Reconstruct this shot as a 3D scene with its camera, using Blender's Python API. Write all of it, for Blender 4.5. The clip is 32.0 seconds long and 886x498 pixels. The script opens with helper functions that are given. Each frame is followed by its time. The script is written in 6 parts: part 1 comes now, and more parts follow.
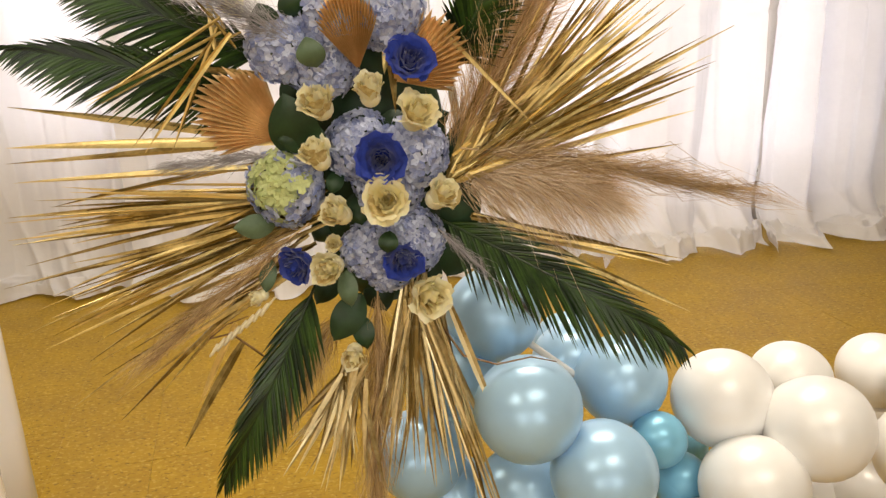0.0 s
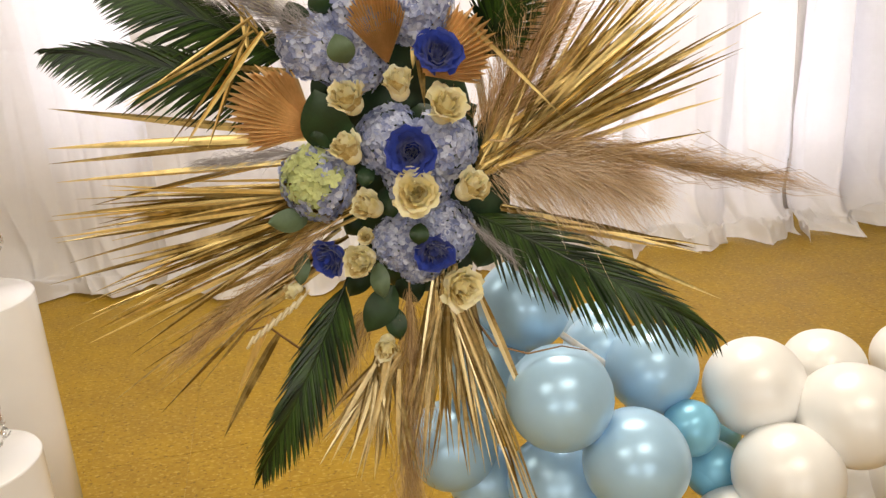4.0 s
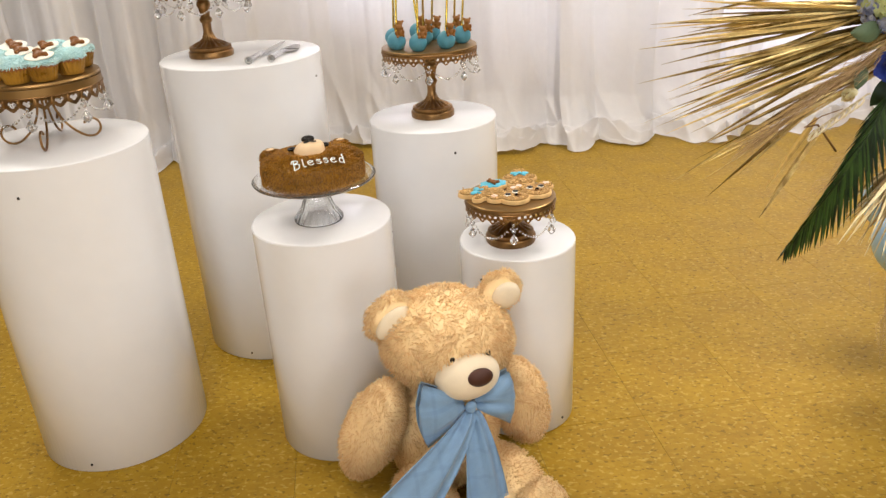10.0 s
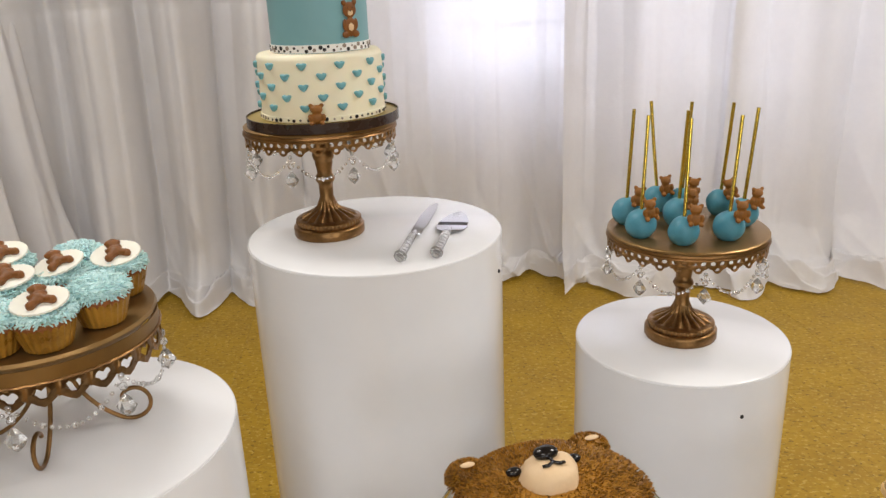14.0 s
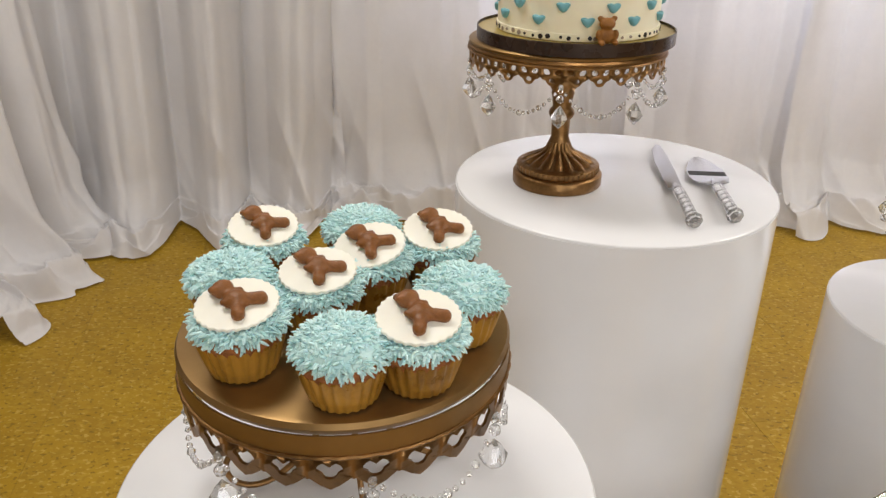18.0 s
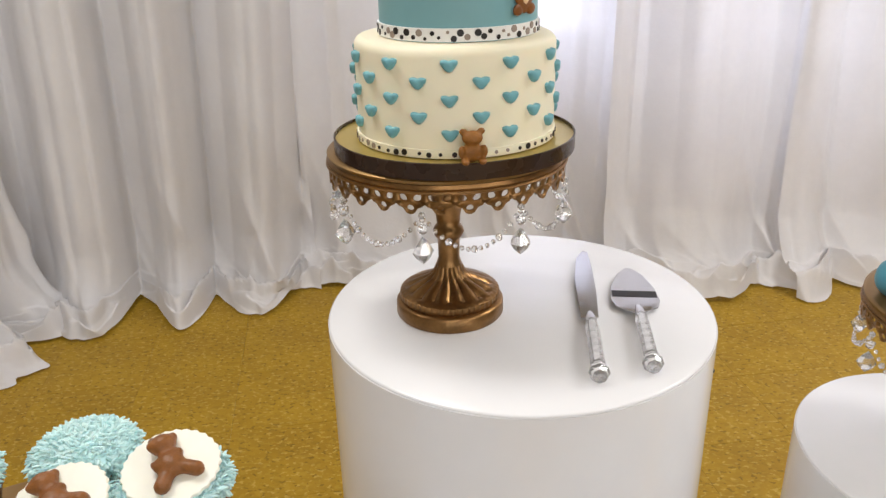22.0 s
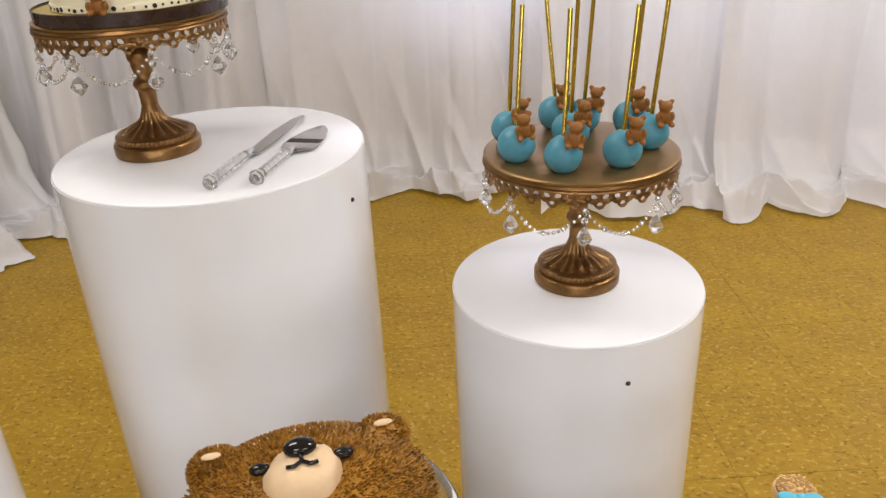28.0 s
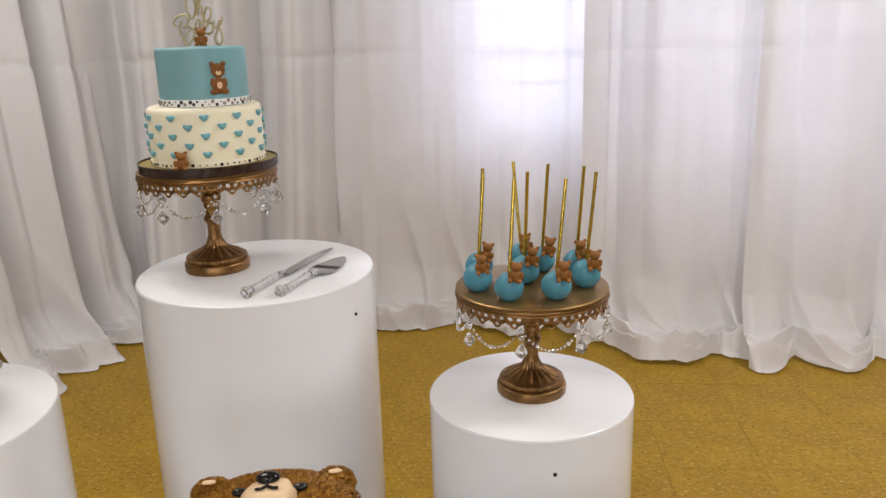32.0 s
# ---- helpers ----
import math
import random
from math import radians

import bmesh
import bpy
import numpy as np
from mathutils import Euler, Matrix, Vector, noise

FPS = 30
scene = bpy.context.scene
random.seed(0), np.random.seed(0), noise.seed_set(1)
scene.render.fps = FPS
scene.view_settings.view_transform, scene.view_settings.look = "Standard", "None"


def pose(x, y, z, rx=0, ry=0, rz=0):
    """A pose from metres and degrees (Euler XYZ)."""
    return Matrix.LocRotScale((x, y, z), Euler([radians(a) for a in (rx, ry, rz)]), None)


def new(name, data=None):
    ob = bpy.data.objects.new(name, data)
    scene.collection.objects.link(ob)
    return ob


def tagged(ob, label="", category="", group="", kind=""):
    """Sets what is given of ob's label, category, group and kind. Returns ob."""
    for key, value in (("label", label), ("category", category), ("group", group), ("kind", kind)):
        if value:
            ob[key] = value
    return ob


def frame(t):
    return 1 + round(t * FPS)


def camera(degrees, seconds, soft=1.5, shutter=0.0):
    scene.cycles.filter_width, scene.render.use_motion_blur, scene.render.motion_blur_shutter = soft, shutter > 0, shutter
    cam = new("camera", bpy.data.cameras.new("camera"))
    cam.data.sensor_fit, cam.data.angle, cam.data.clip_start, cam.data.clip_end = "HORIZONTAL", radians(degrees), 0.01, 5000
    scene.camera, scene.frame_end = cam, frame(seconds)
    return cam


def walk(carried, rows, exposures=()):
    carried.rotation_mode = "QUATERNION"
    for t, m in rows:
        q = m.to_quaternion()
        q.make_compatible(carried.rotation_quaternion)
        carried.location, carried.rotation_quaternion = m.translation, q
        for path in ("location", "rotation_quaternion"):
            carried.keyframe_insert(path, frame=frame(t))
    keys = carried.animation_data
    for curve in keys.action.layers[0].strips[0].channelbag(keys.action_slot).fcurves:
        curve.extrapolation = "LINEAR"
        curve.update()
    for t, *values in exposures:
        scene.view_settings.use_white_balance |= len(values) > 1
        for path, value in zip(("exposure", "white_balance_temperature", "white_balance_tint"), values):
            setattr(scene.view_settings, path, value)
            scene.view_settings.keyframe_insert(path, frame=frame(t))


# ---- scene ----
cam = camera(58.9, 32.0, soft=1.4)
METRES, EYE, TILT, LEAN, TURN = 4.73, 1.325, -17.0, 2.3, 0.0
ROWS = [
    (0.0, 0.0, 0.0, 0.0, 0.0, 0.0, -0.0),
    (0.5, -0.0024, -0.0011, 0.0, 0.91, -0.01, -0.34),
    (1.0, -0.0056, -0.0017, -0.0007, 1.97, -0.14, -0.66),
    (1.5, -0.0071, -0.0043, -0.0012, 2.83, -0.12, -0.85),
    (2.0, -0.0067, -0.0047, -0.001, 3.29, -0.05, -0.88),
    (2.5, -0.0047, -0.0037, -0.0012, 3.31, 0.01, -0.77),
    (4.5, -0.0008, -0.0045, -0.0018, 1.47, -0.77, 1.51),
    (5.0, -0.004, -0.0104, -0.0047, 2.01, -1.72, 2.79),
    (5.5, -0.0082, -0.016, -0.012, 3.04, -2.48, 4.0),
    (6.0, -0.0249, -0.0212, -0.0128, 3.96, -2.95, 4.79),
    (6.5, -0.0503, -0.0191, -0.011, 4.34, -3.1, 4.93),
    (7.0, -0.0659, -0.0235, -0.0126, 4.36, -3.15, 4.59),
    (7.5, -0.0853, -0.0393, -0.0214, 4.68, -3.2, 3.86),
    (8.0, -0.1194, -0.06, -0.0334, 5.05, -4.23, 3.44),
    (8.5, -0.1512, -0.0744, -0.0416, 5.68, -5.46, 2.98),
    (9.0, -0.1824, -0.0851, -0.0452, 6.05, -6.71, 2.15),
    (9.5, -0.2019, -0.0932, -0.0456, 6.23, -7.54, 0.66),
    (10.0, -0.2106, -0.0898, -0.0436, 6.6, -7.85, -1.38),
    (10.5, -0.2136, -0.0687, -0.0378, 7.39, -7.83, -3.13),
    (11.0, -0.2169, -0.0427, -0.0316, 8.35, -7.89, -4.29),
    (11.5, -0.2414, -0.0156, -0.0226, 9.2, -7.91, -4.72),
    (12.0, -0.269, 0.0117, -0.0164, 9.73, -7.67, -4.71),
    (12.5, -0.2789, 0.0334, -0.0063, 10.34, -6.99, -4.74),
    (13.0, -0.2834, 0.0568, 0.0022, 10.73, -5.76, -4.42),
    (13.5, -0.2977, 0.0736, 0.0103, 10.54, -4.46, -3.88),
    (14.0, -0.3184, 0.0912, 0.016, 9.12, -3.04, -2.76),
    (14.5, -0.3282, 0.1015, 0.0172, 6.74, -2.02, -1.16),
    (16.5, -0.3845, 0.0842, 0.0131, -0.94, -3.23, -0.66),
    (17.0, -0.4062, 0.1065, 0.0162, -0.05, -4.89, -2.01),
    (17.5, -0.4235, 0.1279, 0.0162, 1.69, -6.84, -3.28),
    (18.0, -0.4264, 0.1402, 0.0181, 4.17, -8.82, -4.23),
    (18.5, -0.4159, 0.1565, 0.0233, 7.3, -10.96, -5.2),
    (19.0, -0.4109, 0.1734, 0.0227, 10.63, -13.23, -5.96),
    (19.5, -0.4179, 0.1899, 0.0215, 13.42, -15.27, -6.34),
    (20.0, -0.4159, 0.1863, 0.0215, 14.38, -16.05, -6.01),
    (20.5, -0.4091, 0.1835, 0.0272, 13.4, -14.93, -5.26),
    (21.0, -0.4052, 0.1853, 0.0308, 11.29, -12.71, -4.43),
    (21.5, -0.4001, 0.1874, 0.0348, 8.4, -9.72, -3.55),
    (22.0, -0.393, 0.1866, 0.0412, 5.53, -6.31, -2.71),
    (22.5, -0.3872, 0.1853, 0.0451, 3.11, -2.82, -1.92),
    (23.0, -0.385, 0.1812, 0.0497, 1.2, 0.44, -1.26),
    (23.5, -0.3835, 0.1777, 0.0523, -0.42, 2.76, -0.66),
    (24.0, -0.3801, 0.1757, 0.0521, -2.02, 3.86, -0.12),
    (24.5, -0.374, 0.1738, 0.0496, -3.46, 3.59, 0.41),
    (25.0, -0.3697, 0.1715, 0.0463, -4.34, 2.13, 0.8),
    (25.5, -0.3616, 0.1674, 0.0383, -4.31, -0.13, 0.91),
    (26.0, -0.3501, 0.1755, 0.0357, -2.83, -2.67, 0.45),
    (26.5, -0.3329, 0.1879, 0.0331, -0.41, -5.45, -0.25),
    (28.5, -0.2448, 0.137, 0.0175, 15.49, -10.67, -4.42),
    (29.0, -0.2242, 0.1254, 0.0176, 17.71, -11.29, -5.62),
    (29.5, -0.208, 0.1147, 0.0124, 19.83, -11.61, -6.68),
    (30.0, -0.2002, 0.1071, 0.0093, 21.58, -11.1, -7.24),
    (30.5, -0.1951, 0.1035, 0.0131, 22.5, -9.28, -7.33),
    (31.0, -0.1953, 0.1003, 0.0187, 22.28, -6.33, -7.08),
    (31.5, -0.2035, 0.098, 0.0227, 20.95, -3.05, -6.68),
    (32.0, -0.2137, 0.0983, 0.0234, 18.78, -0.15, -6.22),
]
walk(cam, [(t, pose(0, 0, EYE, TILT, LEAN, TURN) @ pose(METRES * x, METRES * y, METRES * z, 90 + pitch, roll, yaw)) for t, x, y, z, yaw, pitch, roll in ROWS],
     [(0, 0.12, 7600, 10), (8, 0.17, 7000, 10), (10, 0.27, 6700, 10), (11, 0.18, 6500, 10), (13, -0.05, 6450, 10), (17, -0.06, 6500, 10), (20, -0.01, 6450, 10), (21, 0.0, 6450, 10), (22, 0.08, 6300, 10), (24, -0.18, 6500, 12), (26, -0.18, 6700, 10), (28, 0.10, 6400, 12), (30, 0.05, 6500, 12), (31, -0.03, 6450, 12), (32, -0.13, 6350, 12)])

# ---------------------------------------------------------------- light
ROOM_TURN = 9.0                      # the room's axes, degrees
world = bpy.data.worlds.new("world")
scene.world = world
world.use_nodes = True
wn = world.node_tree
sky = wn.nodes.new("ShaderNodeTexSky")
sky.sky_type, sky.sun_disc = "NISHITA", False
sky.sun_elevation, sky.sun_rotation = radians(40), radians(20)
wn.links.new(sky.outputs[0], wn.nodes["Background"].inputs[0])
wn.nodes["Background"].inputs[1].default_value = 0.12
scene.view_settings.exposure = 0.0


def room(x, y, z=0.0):
    """A place in the room's own axes (x along the window wall, y towards it), in the world."""
    a = radians(ROOM_TURN)
    return Vector((-0.6 + x * math.cos(a) - y * math.sin(a), 2.0 + x * math.sin(a) + y * math.cos(a), z))


def area_lamp(name, place, size_x, size_y, watts, colour, rx, rz):
    data = bpy.data.lights.new(name, "AREA")
    data.shape, data.size, data.size_y, data.energy, data.color = "RECTANGLE", size_x, size_y, watts, colour
    ob = new(name, data)
    ob.matrix_world = pose(*place, rx, 0, rz)
    return ob


# fluorescent ceiling lights
LAMPS = [(-2.3, 0.2), (1.0, 0.2), (-1.3, -2.6), (1.1, -2.6)]
for (lx, ly), watts in zip(LAMPS, (33, 53, 29, 33)):
    area_lamp("ceiling_lamp", room(lx, ly, 2.86), 1.2, 0.6, watts, (1.0, 0.96, 0.91), 0, ROOM_TURN)
# daylight in the window openings: centre along the wall, width
WINDOWS = [(-0.91, 0.72, 0.82), (0.16, 0.86, 0.70), (1.55, 1.05, 0.30), (2.85, 1.05, 0.30)]
WALL_Y, HEAD = 2.30, 2.25
for (wx, ww, sill), watts in zip(WINDOWS, (17, 8, 22, 22)):
    area_lamp("window_light", room(wx, WALL_Y + 0.16, (sill + HEAD) / 2), ww, HEAD - sill, watts, (0.77, 0.80, 1.0), -90, ROOM_TURN)
# front fill, added: two lamps in unseen openings of the opposite wall
SOUTH = [(-1.6, 1.5), (1.4, 1.5)]
for wx, ww in SOUTH:
    area_lamp("window_light", room(wx, -5.95, 1.55), ww, 1.4, 35, (0.97, 0.97, 1.0), 90, ROOM_TURN)

# ---------------------------------------------------------------- materials


def material(name, colour, rough=0.5, metal=0.0, vary=0.12, scale=20.0, bump=0.0, bump_scale=120.0, coat=0.0, sheen=0.0,
             transmission=0.0, ior=1.45, subsurface=0.0, spread=0.0, second=None, aniso=(1, 1, 1), island=0.0):
    """A principled material with two scales of noise in colour, roughness and relief."""
    m = bpy.data.materials.new(name)
    m.use_nodes = True
    nt = m.node_tree
    n, l = nt.nodes, nt.links
    p = n["Principled BSDF"]
    p.inputs["Roughness"].default_value, p.inputs["Metallic"].default_value = rough, metal
    p.inputs["IOR"].default_value = ior
    p.inputs["Coat Weight"].default_value, p.inputs["Coat Roughness"].default_value = coat, 0.08
    p.inputs["Sheen Weight"].default_value = sheen
    p.inputs["Transmission Weight"].default_value = transmission
    if subsurface:
        p.inputs["Subsurface Weight"].default_value = subsurface
        p.inputs["Subsurface Radius"].default_value = (0.02, 0.015, 0.01)
        p.inputs["Subsurface Scale"].default_value = 0.4
    co = n.new("ShaderNodeTexCoord")
    mp = n.new("ShaderNodeMapping")
    mp.inputs["Scale"].default_value = aniso
    l.new(co.outputs["Object"], mp.inputs["Vector"])
    a, b = n.new("ShaderNodeTexNoise"), n.new("ShaderNodeTexNoise")
    a.inputs["Scale"].default_value, b.inputs["Scale"].default_value = scale, scale * 7
    a.inputs["Detail"].default_value = b.inputs["Detail"].default_value = 4
    for q in (a, b):
        l.new(mp.outputs[0], q.inputs["Vector"])
    mix = n.new("ShaderNodeMath")
    mix.operation = "MULTIPLY_ADD"
    mix.inputs[1].default_value = 0.4
    l.new(b.outputs["Fac"], mix.inputs[0])
    l.new(a.outputs["Fac"], mix.inputs[2])
    info = n.new("ShaderNodeObjectInfo")
    sp = n.new("ShaderNodeMath")
    sp.operation = "MULTIPLY_ADD"
    sp.inputs[1].default_value = spread
    l.new(info.outputs["Random"], sp.inputs[0])
    l.new(mix.outputs[0], sp.inputs[2])
    if island:
        geo = n.new("ShaderNodeNewGeometry")
        ri = n.new("ShaderNodeMath")
        ri.operation = "MULTIPLY_ADD"
        ri.inputs[1].default_value = island
        l.new(geo.outputs["Random Per Island"], ri.inputs[0])
        off = n.new("ShaderNodeMath")
        off.operation = "SUBTRACT"
        off.inputs[1].default_value = island * 0.5
        l.new(mix.outputs[0], off.inputs[0])
        l.new(off.outputs[0], ri.inputs[2])
        l.new(ri.outputs[0], sp.inputs[2])
    ramp = n.new("ShaderNodeValToRGB")
    c0, c1 = ramp.color_ramp.elements
    c0.position, c1.position = 0.42, 0.98
    dark = tuple(c * (1 - vary) for c in colour)
    light = second or tuple(min(1, c * (1 + vary)) for c in colour)
    c0.color, c1.color = (*dark, 1), (*light, 1)
    l.new(sp.outputs[0], ramp.inputs[0])
    l.new(ramp.outputs[0], p.inputs["Base Color"])
    if transmission == 0:
        rr = n.new("ShaderNodeMath")
        rr.operation = "MULTIPLY_ADD"
        rr.inputs[1].default_value, rr.inputs[2].default_value = 0.16, rough - 0.08
        l.new(a.outputs["Fac"], rr.inputs[0])
        l.new(rr.outputs[0], p.inputs["Roughness"])
    if bump:
        h = n.new("ShaderNodeTexNoise")
        h.inputs["Scale"].default_value, h.inputs["Detail"].default_value = bump_scale, 5
        l.new(mp.outputs[0], h.inputs["Vector"])
        bp = n.new("ShaderNodeBump")
        bp.inputs["Strength"].default_value, bp.inputs["Distance"].default_value = min(1.0, bump), 0.002
        l.new(h.outputs["Fac"], bp.inputs["Height"])
        l.new(bp.outputs[0], p.inputs["Normal"])
    return m


def cloth(name, colour, through_share, weave=70.0):
    """Thin woven cloth that lets part of the light through."""
    m = material(name, colour, 0.75, vary=0.04, scale=6, bump=0.55, bump_scale=weave, sheen=0.2)
    n, l = m.node_tree.nodes, m.node_tree.links
    p, out = n["Principled BSDF"], n["Material Output"]
    tr = n.new("ShaderNodeBsdfTranslucent")
    tr.inputs[0].default_value = (*colour, 1)
    gap = n.new("ShaderNodeBsdfTransparent")
    mx, sheer = n.new("ShaderNodeMixShader"), n.new("ShaderNodeMixShader")
    mx.inputs[0].default_value, sheer.inputs[0].default_value = through_share, 0.03
    l.new(p.outputs[0], mx.inputs[1])
    l.new(tr.outputs[0], mx.inputs[2])
    l.new(mx.outputs[0], sheer.inputs[1])
    l.new(gap.outputs[0], sheer.inputs[2])
    l.new(sheer.outputs[0], out.inputs[0])
    return m


def vinyl(name):
    """Ochre vinyl composition tile with dark and light flecks and scuffed polish."""
    m = material(name, (0.318, 0.178, 0.007), 0.47, vary=0.12, scale=5, spread=0.06, bump=0.06, bump_scale=60, second=(0.40, 0.240, 0.014))
    n, l = m.node_tree.nodes, m.node_tree.links
    p = n["Principled BSDF"]
    base = p.inputs["Base Color"].links[0].from_socket
    geo = n.new("ShaderNodeNewGeometry")
    mp = n.new("ShaderNodeMapping")
    mp.inputs["Rotation"].default_value = (0, 0, radians(-15))
    mp.inputs["Scale"].default_value = (0.72, 1, 1)
    l.new(geo.outputs["Position"], mp.inputs["Vector"])
    for scale, limit, colour, amount in ((80, 0.63, (0.13, 0.072, 0.006, 1), 0.6), (86, 0.615, (0.56, 0.39, 0.09, 1), 0.55), (48, 0.58, (0.25, 0.15, 0.010, 1), 0.3), (60, 0.58, (0.46, 0.30, 0.035, 1), 0.3)):
        t = n.new("ShaderNodeTexNoise")
        t.inputs["Scale"].default_value, t.inputs["Detail"].default_value = scale, 1.5
        l.new(mp.outputs[0], t.inputs["Vector"])
        gt = n.new("ShaderNodeMapRange")
        gt.inputs["From Min"].default_value, gt.inputs["From Max"].default_value = limit - 0.02, limit + 0.03
        gt.inputs["To Max"].default_value = amount
        l.new(t.outputs["Fac"], gt.inputs["Value"])
        mx = n.new("ShaderNodeMix")
        mx.data_type = "RGBA"
        l.new(gt.outputs[0], mx.inputs["Factor"])
        l.new(base, mx.inputs["A"])
        mx.inputs["B"].default_value = colour
        base = mx.outputs["Result"]
    l.new(base, p.inputs["Base Color"])
    p.inputs["Specular IOR Level"].default_value = 0.3
    return m


